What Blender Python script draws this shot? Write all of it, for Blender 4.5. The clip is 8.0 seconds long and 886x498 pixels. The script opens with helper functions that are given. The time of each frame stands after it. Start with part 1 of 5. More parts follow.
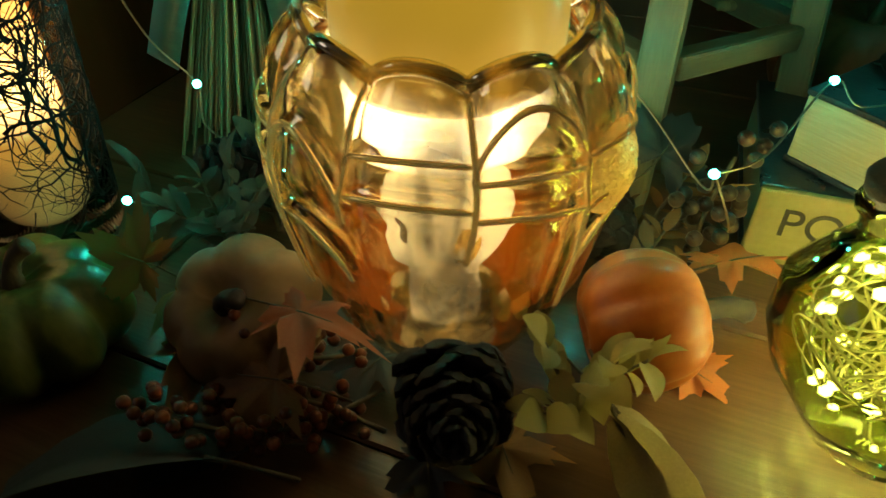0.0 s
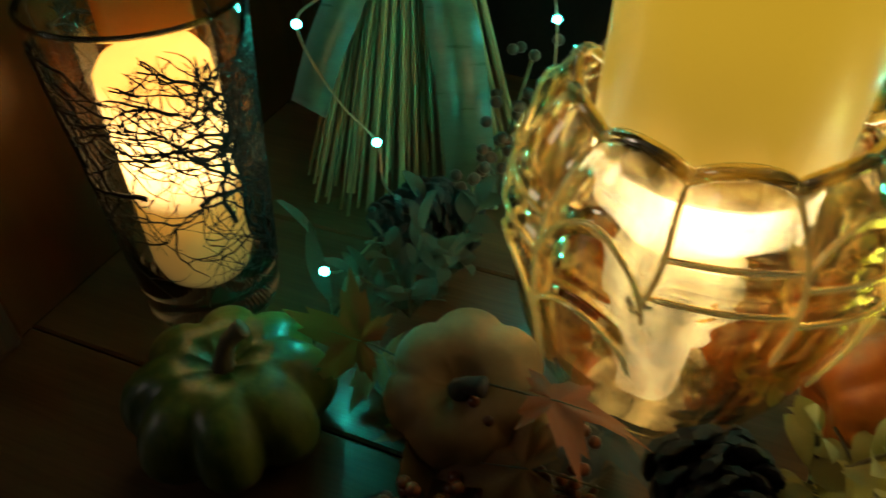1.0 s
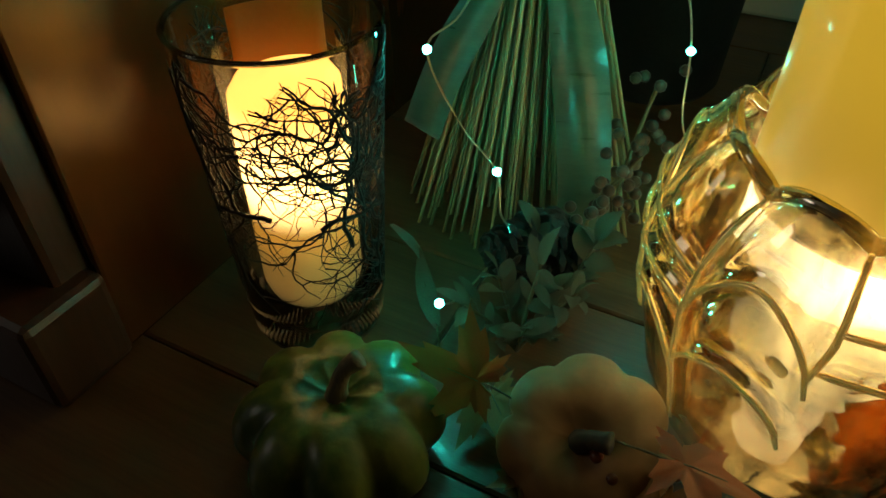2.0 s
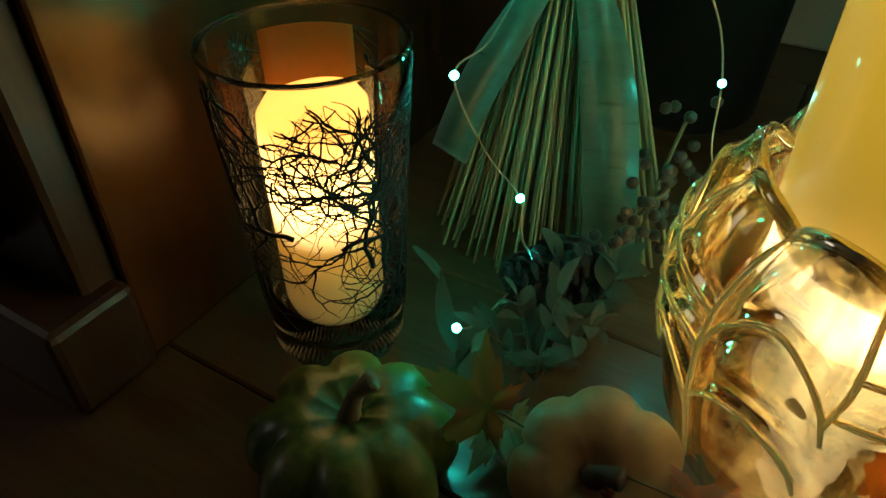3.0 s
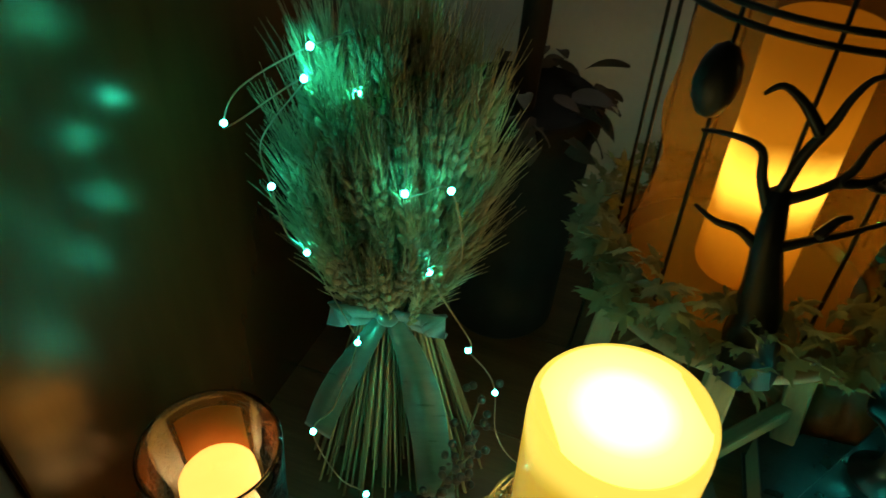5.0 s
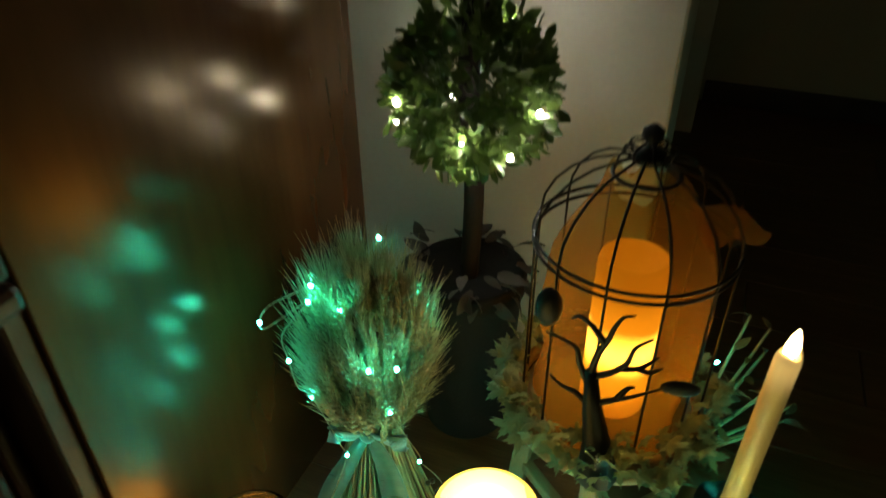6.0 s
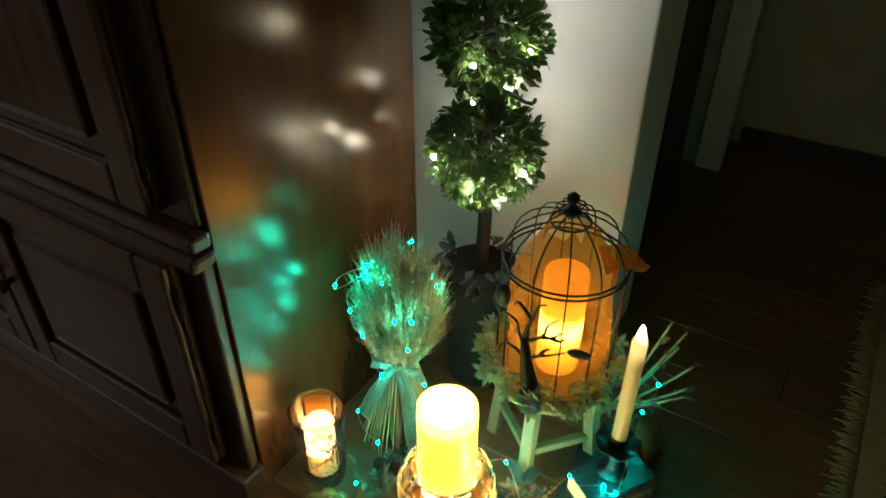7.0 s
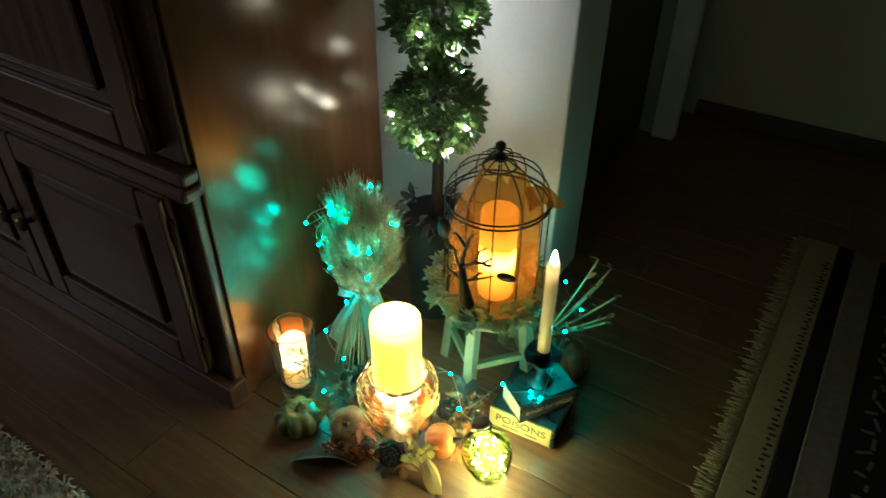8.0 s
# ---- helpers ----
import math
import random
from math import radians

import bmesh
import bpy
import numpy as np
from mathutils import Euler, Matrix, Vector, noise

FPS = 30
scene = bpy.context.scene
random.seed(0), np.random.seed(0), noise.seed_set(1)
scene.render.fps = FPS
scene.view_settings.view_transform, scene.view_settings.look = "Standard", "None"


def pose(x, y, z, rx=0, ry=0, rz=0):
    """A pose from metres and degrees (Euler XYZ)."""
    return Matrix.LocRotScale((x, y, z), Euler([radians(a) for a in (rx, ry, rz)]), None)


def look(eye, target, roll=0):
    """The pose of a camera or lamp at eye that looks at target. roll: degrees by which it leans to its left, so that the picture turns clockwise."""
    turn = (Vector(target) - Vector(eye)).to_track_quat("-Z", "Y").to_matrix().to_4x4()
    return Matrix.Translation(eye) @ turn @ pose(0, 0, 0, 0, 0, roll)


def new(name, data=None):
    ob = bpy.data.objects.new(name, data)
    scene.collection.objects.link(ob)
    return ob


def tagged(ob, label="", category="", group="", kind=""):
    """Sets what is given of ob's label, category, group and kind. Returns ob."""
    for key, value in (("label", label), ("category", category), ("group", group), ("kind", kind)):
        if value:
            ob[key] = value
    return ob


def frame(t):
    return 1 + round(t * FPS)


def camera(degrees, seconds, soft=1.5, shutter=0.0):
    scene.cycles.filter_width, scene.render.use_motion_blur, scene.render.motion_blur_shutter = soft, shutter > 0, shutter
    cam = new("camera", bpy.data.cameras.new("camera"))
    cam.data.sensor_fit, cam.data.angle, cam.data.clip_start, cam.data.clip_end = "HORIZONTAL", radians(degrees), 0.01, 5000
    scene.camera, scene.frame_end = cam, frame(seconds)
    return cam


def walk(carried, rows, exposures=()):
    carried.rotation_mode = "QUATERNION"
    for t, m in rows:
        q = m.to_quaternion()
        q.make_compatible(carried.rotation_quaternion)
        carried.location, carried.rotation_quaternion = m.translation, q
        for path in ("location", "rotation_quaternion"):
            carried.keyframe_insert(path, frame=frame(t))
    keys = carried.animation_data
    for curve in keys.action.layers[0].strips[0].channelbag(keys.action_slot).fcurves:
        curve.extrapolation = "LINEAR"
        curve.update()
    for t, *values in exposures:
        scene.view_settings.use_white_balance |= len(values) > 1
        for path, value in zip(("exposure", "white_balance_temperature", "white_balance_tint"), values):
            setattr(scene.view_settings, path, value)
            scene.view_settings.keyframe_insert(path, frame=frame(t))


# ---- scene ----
cam = camera(65.1, 8.0, shutter=0.4)
PATH = [
    (0, (0.2521, 0.2146, 0.2285), (0.1249, 0.9724, -0.4114), 0.34),
    (0.5, (0.2112, 0.2168, 0.2363), (0.1212, 0.9790, -0.4047), 0.64),
    (1, (0.1540, 0.2286, 0.2480), (0.0534, 0.9786, -0.4058), 0.65),
    (1.5, (0.1295, 0.2340, 0.2468), (-0.0133, 0.9811, -0.4024), 0.36),
    (1.7, (0.1271, 0.2367, 0.2494), (-0.0342, 0.9770, -0.4032), 0.18),
    (3, (0.1323, 0.2415, 0.2536), (-0.1048, 0.9817, -0.3755), -0.03),
    (3.5, (0.1409, 0.2480, 0.3135), (-0.1025, 0.9835, -0.3188), -0.15),
    (4, (0.1547, 0.2607, 0.3973), (-0.0727, 1.0027, -0.2335), -0.07),
    (4.2, (0.1585, 0.2658, 0.4225), (-0.0558, 1.0101, -0.2100), 0.13),
    (5.3, (0.1618, 0.2383, 0.4973), (0.0934, 1.0214, -0.1208), 2.58),
    (5.5, (0.1959, 0.2267, 0.5114), (0.0752, 1.0351, -0.0647), 0.07),
    (5.8, (0.2319, 0.1684, 0.6215), (0.0917, 0.9810, 0.0558), -1.51),
    (6, (0.2381, 0.1303, 0.6951), (0.1005, 0.9463, 0.1337), -0.53),
    (6.5, (0.3078, 0.0090, 0.8526), (0.0925, 0.8057, 0.2879), -0.43),
    (7, (0.4064, -0.1279, 0.9152), (0.1369, 0.6465, 0.3428), 0.13),
    (7.5, (0.4731, -0.2312, 0.9510), (0.1917, 0.5296, 0.3661), 0.49),
    (8, (0.5423, -0.2741, 0.9629), (0.2748, 0.4857, 0.3703), 0.45),
]
EXPOSURES = [(0, -0.62, 6500, 10), (1.5, -0.45, 6500, 10), (3, -0.5, 6500, 10), (4.2, -0.72, 6500, 10), (5.5, -0.65, 6500, 10), (6, 0.3, 6700, 10), (6.5, 1.35, 6500, 10), (7, 1.5, 5900, 10), (8, 1.5, 5300, 10)]
walk(cam, [(t, look(eye, target, roll)) for t, eye, target, roll in PATH], EXPOSURES)

# ---- world and exposure ----
world = bpy.data.worlds.new("night")
scene.world = world
world.use_nodes = True
world.node_tree.nodes["Background"].inputs[0].default_value = (0.9, 0.75, 0.55, 1)
world.node_tree.nodes["Background"].inputs[1].default_value = 0.002

TURN_A = radians(-13.06)          # the cabinet, walls and rugs stand turned against the walk
ROOM = Matrix.Rotation(TURN_A, 4, "Z")


def room(lx, ly, lz=0.0):
    return ROOM @ Vector((lx, ly, lz))


# ---- materials ----
def nodes_of(name):
    m = bpy.data.materials.new(name)
    m.use_nodes = True
    nt = m.node_tree
    return m, nt, nt.nodes["Principled BSDF"]


def surface(name, c1, c2, scale=30.0, rough=0.6, bump=0.2, metal=0.0, stretch=(1, 1, 1), vary=0.15, fine=8.0, coat=0.0, sheen=0.0, rvar=0.12, glow=None):
    """Two colours mixed by broad and fine noise, with relief, uneven gloss and a little change from object to object."""
    m, nt, p = nodes_of(name)
    N, L = nt.nodes, nt.links
    tc, mp = N.new("ShaderNodeTexCoord"), N.new("ShaderNodeMapping")
    mp.inputs["Scale"].default_value = stretch
    L.new(tc.outputs["Object"], mp.inputs[0])
    a, b = N.new("ShaderNodeTexNoise"), N.new("ShaderNodeTexNoise")
    a.inputs["Scale"].default_value, a.inputs["Detail"].default_value = scale, 4
    b.inputs["Scale"].default_value, b.inputs["Detail"].default_value = scale * fine, 5
    L.new(mp.outputs[0], a.inputs[0]), L.new(mp.outputs[0], b.inputs[0])
    add = N.new("ShaderNodeMath")
    add.operation = "MULTIPLY_ADD"
    add.inputs[1].default_value = 0.6
    half = N.new("ShaderNodeMath")
    half.operation = "MULTIPLY"
    half.inputs[1].default_value = 0.28
    L.new(b.outputs[0], half.inputs[0]), L.new(a.outputs[0], add.inputs[0]), L.new(half.outputs[0], add.inputs[2])
    ramp = N.new("ShaderNodeValToRGB")
    ramp.color_ramp.elements[0].position, ramp.color_ramp.elements[1].position = 0.35, 0.65
    ramp.color_ramp.elements[0].color, ramp.color_ramp.elements[1].color = (*c1, 1), (*c2, 1)
    L.new(add.outputs[0], ramp.inputs[0])
    hue, info, rng = N.new("ShaderNodeHueSaturation"), N.new("ShaderNodeObjectInfo"), N.new("ShaderNodeMapRange")
    rng.inputs[3].default_value, rng.inputs[4].default_value = 1 - vary, 1 + vary
    L.new(info.outputs["Random"], rng.inputs[0]), L.new(rng.outputs[0], hue.inputs["Value"]), L.new(ramp.outputs[0], hue.inputs["Color"])
    L.new(hue.outputs[0], p.inputs["Base Color"])
    rr = N.new("ShaderNodeMapRange")
    rr.inputs[3].default_value, rr.inputs[4].default_value = max(0.02, rough - rvar), min(1, rough + rvar)
    L.new(a.outputs[0], rr.inputs[0]), L.new(rr.outputs[0], p.inputs["Roughness"])
    p.inputs["Metallic"].default_value = metal
    p.inputs["Coat Weight"].default_value, p.inputs["Coat Roughness"].default_value = coat, 0.12
    p.inputs["Sheen Weight"].default_value = sheen
    if bump:
        bn = N.new("ShaderNodeBump")
        bn.inputs["Strength"].default_value, bn.inputs["Distance"].default_value = bump, 0.002
        L.new(add.outputs[0], bn.inputs["Height"]), L.new(bn.outputs[0], p.inputs["Normal"])
    if glow:
        p.inputs["Emission Color"].default_value, p.inputs["Emission Strength"].default_value = (*glow[0], 1), glow[1]
    return m


def leaf_surface(name, c1, c2, scale=60.0, rough=0.55, thin=0.35):
    """A leaf: veined colour, and some light passing through."""
    m = surface(name, c1, c2, scale, rough, 0.25, vary=0.25)
    nt = m.node_tree
    p, out = nt.nodes["Principled BSDF"], nt.nodes["Material Output"]
    tr, mix = nt.nodes.new("ShaderNodeBsdfTranslucent"), nt.nodes.new("ShaderNodeMixShader")
    tr.inputs[0].default_value = (*[(a + b) * 0.6 for a, b in zip(c1, c2)], 1)
    mix.inputs[0].default_value = thin
    nt.links.new(p.outputs[0], mix.inputs[1]), nt.links.new(tr.outputs[0], mix.inputs[2]), nt.links.new(mix.outputs[0], out.inputs[0])
    return m


def emitter(name, colour, strength):
    m, nt, p = nodes_of(name)
    p.inputs["Base Color"].default_value = (*colour, 1)
    p.inputs["Emission Color"].default_value, p.inputs["Emission Strength"].default_value = (*colour, 1), strength
    p.inputs["Roughness"].default_value = 0.3
    return m


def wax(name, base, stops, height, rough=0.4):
    """Wax, its glow painted as emission: stops of (share of the height, colour, strength)."""
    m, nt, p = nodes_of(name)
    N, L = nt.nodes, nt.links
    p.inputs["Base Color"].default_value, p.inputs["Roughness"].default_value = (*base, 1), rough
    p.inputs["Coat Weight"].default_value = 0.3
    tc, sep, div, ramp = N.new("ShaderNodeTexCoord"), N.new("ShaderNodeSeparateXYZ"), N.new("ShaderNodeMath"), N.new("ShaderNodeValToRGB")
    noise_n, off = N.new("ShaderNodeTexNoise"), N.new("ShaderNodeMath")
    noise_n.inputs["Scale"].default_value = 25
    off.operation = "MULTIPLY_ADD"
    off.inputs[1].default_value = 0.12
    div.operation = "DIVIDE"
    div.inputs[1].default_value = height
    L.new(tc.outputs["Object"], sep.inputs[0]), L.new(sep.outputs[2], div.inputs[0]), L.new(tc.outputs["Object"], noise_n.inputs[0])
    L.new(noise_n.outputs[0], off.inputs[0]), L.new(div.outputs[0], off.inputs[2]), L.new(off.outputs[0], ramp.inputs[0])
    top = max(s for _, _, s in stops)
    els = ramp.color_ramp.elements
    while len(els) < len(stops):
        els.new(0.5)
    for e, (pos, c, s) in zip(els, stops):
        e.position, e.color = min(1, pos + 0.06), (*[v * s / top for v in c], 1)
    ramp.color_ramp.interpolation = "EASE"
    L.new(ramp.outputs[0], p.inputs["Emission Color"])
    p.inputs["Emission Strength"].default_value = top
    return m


def glass(name, colour, rough=0.0, ior=1.45):
    m, nt, p = nodes_of(name)
    p.inputs["Base Color"].default_value, p.inputs["Transmission Weight"].default_value = (*colour, 1), 1
    p.inputs["Roughness"].default_value, p.inputs["IOR"].default_value = rough, ior
    return m


def mercury(name, colour, share, rough):
    """Silvered glass: part mirror, part clear refracting glass, in cloudy streaks that run downward."""
    m, nt, p = nodes_of(name)
    N, L = nt.nodes, nt.links
    p.inputs["Base Color"].default_value, p.inputs["Metallic"].default_value, p.inputs["Roughness"].default_value = (*colour, 1), 1, rough
    clear, mix, out = N.new("ShaderNodeBsdfGlass"), N.new("ShaderNodeMixShader"), N["Material Output"]
    clear.inputs["Color"].default_value, clear.inputs["Roughness"].default_value, clear.inputs["IOR"].default_value = (1.0, 0.93, 0.74, 1), 0.015, 1.10
    tc, mp, nz, rng = N.new("ShaderNodeTexCoord"), N.new("ShaderNodeMapping"), N.new("ShaderNodeTexNoise"), N.new("ShaderNodeMapRange")
    mp.inputs["Scale"].default_value = (1, 1, 0.3)
    nz.inputs["Scale"].default_value, nz.inputs["Detail"].default_value, nz.inputs["Distortion"].default_value = 42, 5, 0.6
    rng.inputs[1].default_value, rng.inputs[2].default_value = 0.40, 0.62
    rng.inputs[3].default_value, rng.inputs[4].default_value = max(0, share - 0.25), min(1, share + 0.30)
    L.new(tc.outputs["Object"], mp.inputs[0]), L.new(mp.outputs[0], nz.inputs[0]), L.new(nz.outputs[0], rng.inputs[0]), L.new(rng.outputs[0], mix.inputs[0])
    L.new(clear.outputs[0], mix.inputs[1]), L.new(p.outputs[0], mix.inputs[2]), L.new(mix.outputs[0], out.inputs[0])
    return m


def frosted(name, colour, clear_share, rough=0.35, milk=0.70, metal=0.0, bump=0.0, scale=300):
    """Milky glass that spreads the light behind it."""
    m, nt, p = nodes_of(name)
    N, L = nt.nodes, nt.links
    p.inputs["Base Color"].default_value, p.inputs["Roughness"].default_value = (*colour, 1), rough
    tr, tp, a, b = N.new("ShaderNodeBsdfTranslucent"), N.new("ShaderNodeBsdfTransparent"), N.new("ShaderNodeMixShader"), N.new("ShaderNodeMixShader")
    tr.inputs[0].default_value, tp.inputs[0].default_value = (*colour, 1), (*colour, 1)
    a.inputs[0].default_value, b.inputs[0].default_value = milk, clear_share
    p.inputs["Metallic"].default_value = metal
    if bump:
        tc, nz, bn = N.new("ShaderNodeTexCoord"), N.new("ShaderNodeTexNoise"), N.new("ShaderNodeBump")
        nz.inputs["Scale"].default_value, bn.inputs["Strength"].default_value, bn.inputs["Distance"].default_value = scale, bump, 0.002
        L.new(tc.outputs["Object"], nz.inputs[0]), L.new(nz.outputs[0], bn.inputs["Height"])
        L.new(bn.outputs[0], p.inputs["Normal"]), L.new(bn.outputs[0], tr.inputs["Normal"])
    L.new(p.outputs[0], a.inputs[1]), L.new(tr.outputs[0], a.inputs[2]), L.new(a.outputs[0], b.inputs[1]), L.new(tp.outputs[0], b.inputs[2]), L.new(b.outputs[0], N["Material Output"].inputs[0])
    return m


def lit_cup(name, radius):
    """Hollow wax top, glow painted brightest at the centre and yellow toward its edge."""
    m, nt, p = nodes_of(name)
    N, L = nt.nodes, nt.links
    tc, flat, ln, ramp = N.new("ShaderNodeTexCoord"), N.new("ShaderNodeVectorMath"), N.new("ShaderNodeVectorMath"), N.new("ShaderNodeValToRGB")
    flat.operation, flat.inputs[1].default_value = "MULTIPLY", (1 / radius, 1 / radius, 0)
    ln.operation = "LENGTH"
    L.new(tc.outputs["Object"], flat.inputs[0]), L.new(flat.outputs[0], ln.inputs[0]), L.new(ln.outputs["Value"], ramp.inputs[0])
    els = ramp.color_ramp.elements
    els.new(0.35), els.new(0.62)
    for e, (pos, c) in zip(els, ((0.0, (1, 0.92, 0.66)), (0.30, (1, 0.86, 0.46)), (0.60, (0.82, 0.62, 0.15)), (0.92, (0.62, 0.46, 0.09)))):
        e.position, e.color = pos, (*c, 1)
    p.inputs["Base Color"].default_value = (0.55, 0.40, 0.12, 1)
    L.new(ramp.outputs[0], p.inputs["Emission Color"])
    p.inputs["Emission Strength"].default_value = 5.0
    return m


def cloth(name, colour, clear=0.35):
    m = surface(name, colour, [c * 0.8 for c in colour], 60, 0.8, 0.3, sheen=0.3)
    nt = m.node_tree
    p, out = nt.nodes["Principled BSDF"], nt.nodes["Material Output"]
    tr, mx, tp, mx2 = nt.nodes.new("ShaderNodeBsdfTranslucent"), nt.nodes.new("ShaderNodeMixShader"), nt.nodes.new("ShaderNodeBsdfTransparent"), nt.nodes.new("ShaderNodeMixShader")
    tr.inputs[0].default_value = (*colour, 1)
    tp.inputs[0].default_value = (1, 0.75, 0.35, 1)
    mx.inputs[0].default_value, mx2.inputs[0].default_value = 0.5, clear
    L = nt.links
    L.new(p.outputs[0], mx.inputs[1]), L.new(tr.outputs[0], mx.inputs[2]), L.new(mx.outputs[0], mx2.inputs[1]), L.new(tp.outputs[0], mx2.inputs[2]), L.new(mx2.outputs[0], out.inputs[0])
    return m


M_PLANK = surface("oak_planks", (0.090, 0.042, 0.016), (0.170, 0.088, 0.036), 9, 0.36, 0.25, stretch=(0.5, 7, 7), vary=0.10, coat=0.15)
M_SUB = surface("joint_dirt", (0.02, 0.012, 0.008), (0.035, 0.02, 0.012), 20, 0.8, 0.1)
M_WALL = surface("painted_plaster", (0.62, 0.60, 0.52), (0.70, 0.68, 0.60), 5, 0.62, 0.25, fine=30, vary=0.0)
M_FAR = surface("beige_paint", (0.40, 0.37, 0.26), (0.46, 0.43, 0.31), 5, 0.7, 0.25, fine=30, vary=0.0)
M_CEIL = surface("ceiling_white", (0.7, 0.69, 0.66), (0.76, 0.75, 0.72), 6, 0.8, 0.2, vary=0.0)
M_CAB = surface("dark_brown_wood", (0.046, 0.021, 0.012), (0.086, 0.040, 0.022), 7, 0.36, 0.2, stretch=(6, 6, 0.6), vary=0.08)
M_CABSIDE = surface("varnished_brown_wood", (0.060, 0.021, 0.007), (0.110, 0.040, 0.013), 4, 0.25, 0.012, stretch=(3, 3, 0.5), vary=0.05, rvar=0.025, fine=5)
M_CABSIDE.node_tree.nodes["Principled BSDF"].inputs["Specular IOR Level"].default_value = 0.75
M_CABSIDE.node_tree.nodes["Principled BSDF"].inputs["Specular Tint"].default_value = (1.0, 0.70, 0.38, 1)
M_UNLIT = surface("unlit_dark", (0.03, 0.022, 0.018), (0.05, 0.036, 0.028), 10, 0.45, 0.1)
M_BLACK = surface("black_iron", (0.008, 0.008, 0.008), (0.02, 0.019, 0.018), 60, 0.45, 0.2, metal=0.5)
M_BRASS = surface("old_brass", (0.10, 0.07, 0.03), (0.16, 0.11, 0.05), 80, 0.4, 0.2, metal=1)
M_STRAW = surface("straw", (0.30, 0.24, 0.11), (0.48, 0.39, 0.19), 40, 0.55, 0.3, vary=0.3)
M_EAR = surface("wheat_ears", (0.36, 0.29, 0.14), (0.62, 0.51, 0.28), 90, 0.6, 0.3, vary=0.28)
M_RIBBON = surface("sage_satin", (0.045, 0.075, 0.042), (0.075, 0.115, 0.068), 40, 0.32, 0.1, stretch=(1, 1, 5), sheen=0.4)
M_WIRE = surface("copper_wire", (0.45, 0.36, 0.24), (0.6, 0.5, 0.36), 200, 0.35, 0.0, metal=1)
M_TEAL = emitter("teal_diode", (0.022, 1.0, 0.74), 260)
M_WARM = emitter("warm_diode", (1.0, 0.96, 0.84), 140)
M_LIME = emitter("yellow_diode", (1.0, 0.92, 0.34), 120)
M_STEM = surface("dry_stem", (0.10, 0.075, 0.035), (0.20, 0.15, 0.07), 90, 0.7, 0.5, stretch=(1, 1, 0.3))
M_PUMPKIN_O = surface("orange_rind", (0.42, 0.105, 0.013), (0.55, 0.17, 0.025), 30, 0.38, 0.25, vary=0.0)
M_PUMPKIN_G = surface("green_rind", (0.022, 0.055, 0.006), (0.17, 0.16, 0.025), 26, 0.40, 0.5, stretch=(1, 1, 0.35), vary=0.0, coat=0.12)
M_PUMPKIN_W = surface("cream_rind", (0.22, 0.115, 0.035), (0.33, 0.18, 0.06), 22, 0.55, 0.25, vary=0.0)
M_PUMPKIN_R = surface("rust_rind", (0.16, 0.05, 0.015), (0.25, 0.08, 0.02), 30, 0.4, 0.2, vary=0.0)
M_CONE = surface("pine_scales", (0.014, 0.010, 0.008), (0.045, 0.028, 0.018), 120, 0.6, 0.5, vary=0.3)
M_BERRY = surface("rust_berries", (0.13, 0.03, 0.010), (0.30, 0.09, 0.02), 90, 0.3, 0.1, vary=0.4)
M_BERRY_D = surface("dark_berries", (0.045, 0.030, 0.020), (0.09, 0.055, 0.035), 90, 0.3, 0.1, vary=0.3)
M_LEAF_B = leaf_surface("brown_leaf", (0.22, 0.10, 0.03), (0.33, 0.17, 0.05))
M_LEAF_O = leaf_surface("orange_leaf", (0.48, 0.13, 0.03), (0.58, 0.22, 0.05))
M_LEAF_R = leaf_surface("rust_leaf", (0.26, 0.060, 0.012), (0.34, 0.095, 0.020))
M_LEAF_Y = leaf_surface("yellow_green_leaf", (0.26, 0.20, 0.045), (0.40, 0.31, 0.08))
M_LEAF_P = leaf_surface("pale_leaf", (0.40, 0.31, 0.13), (0.54, 0.43, 0.20))
M_LEAF_G = leaf_surface("grey_green_leaf", (0.075, 0.066, 0.040), (0.155, 0.13, 0.075))
M_LEAF_S = leaf_surface("slate_leaf", (0.055, 0.050, 0.042), (0.10, 0.085, 0.065))
M_IVY = leaf_surface("sage_ivy", (0.13, 0.18, 0.10), (0.24, 0.29, 0.17), rough=0.6)
M_BOX = leaf_surface("boxwood", (0.040, 0.070, 0.012), (0.105, 0.165, 0.034), rough=0.4, thin=0.3)
M_BARK = surface("bark", (0.022, 0.014, 0.009), (0.055, 0.034, 0.020), 40, 0.8, 0.7, stretch=(1, 1, 0.3))
M_STOOL = surface("cream_painted_wood", (0.17, 0.155, 0.080), (0.23, 0.21, 0.115), 25, 0.5, 0.3, stretch=(4, 4, 0.5), vary=0.06)
M_TULLE = cloth("orange_gauze", (0.50, 0.26, 0.05), 0.62)
M_GLASS = glass("clear_glass", (0.97, 1.0, 0.98))
M_GREEN = glass("green_glass", (0.74, 0.93, 0.30))
M_MERC = mercury("silvered_glass", (0.98, 0.88, 0.62), 0.46, 0.08)
M_RIDGE = mercury("silvered_rim", (0.96, 0.88, 0.70), 0.65, 0.10)
M_SOCKET = surface("frosted_hollow_shade", (0.22, 0.21, 0.17), (0.34, 0.32, 0.27), 120, 0.35, 0.1)
M_WEB = frosted("gold_web", (1.0, 0.78, 0.40), 0.10, 0.07, 0.22, 1.0)
M_AMBER = frosted("amber_glass", (0.80, 0.22, 0.02), 0.15, 0.12, 0.5, bump=0.3, scale=60)
M_GLITTER = frosted("gold_glitter", (1.0, 0.70, 0.24), 0.10, 0.18, 0.40, 1.0, 1.0, 420)
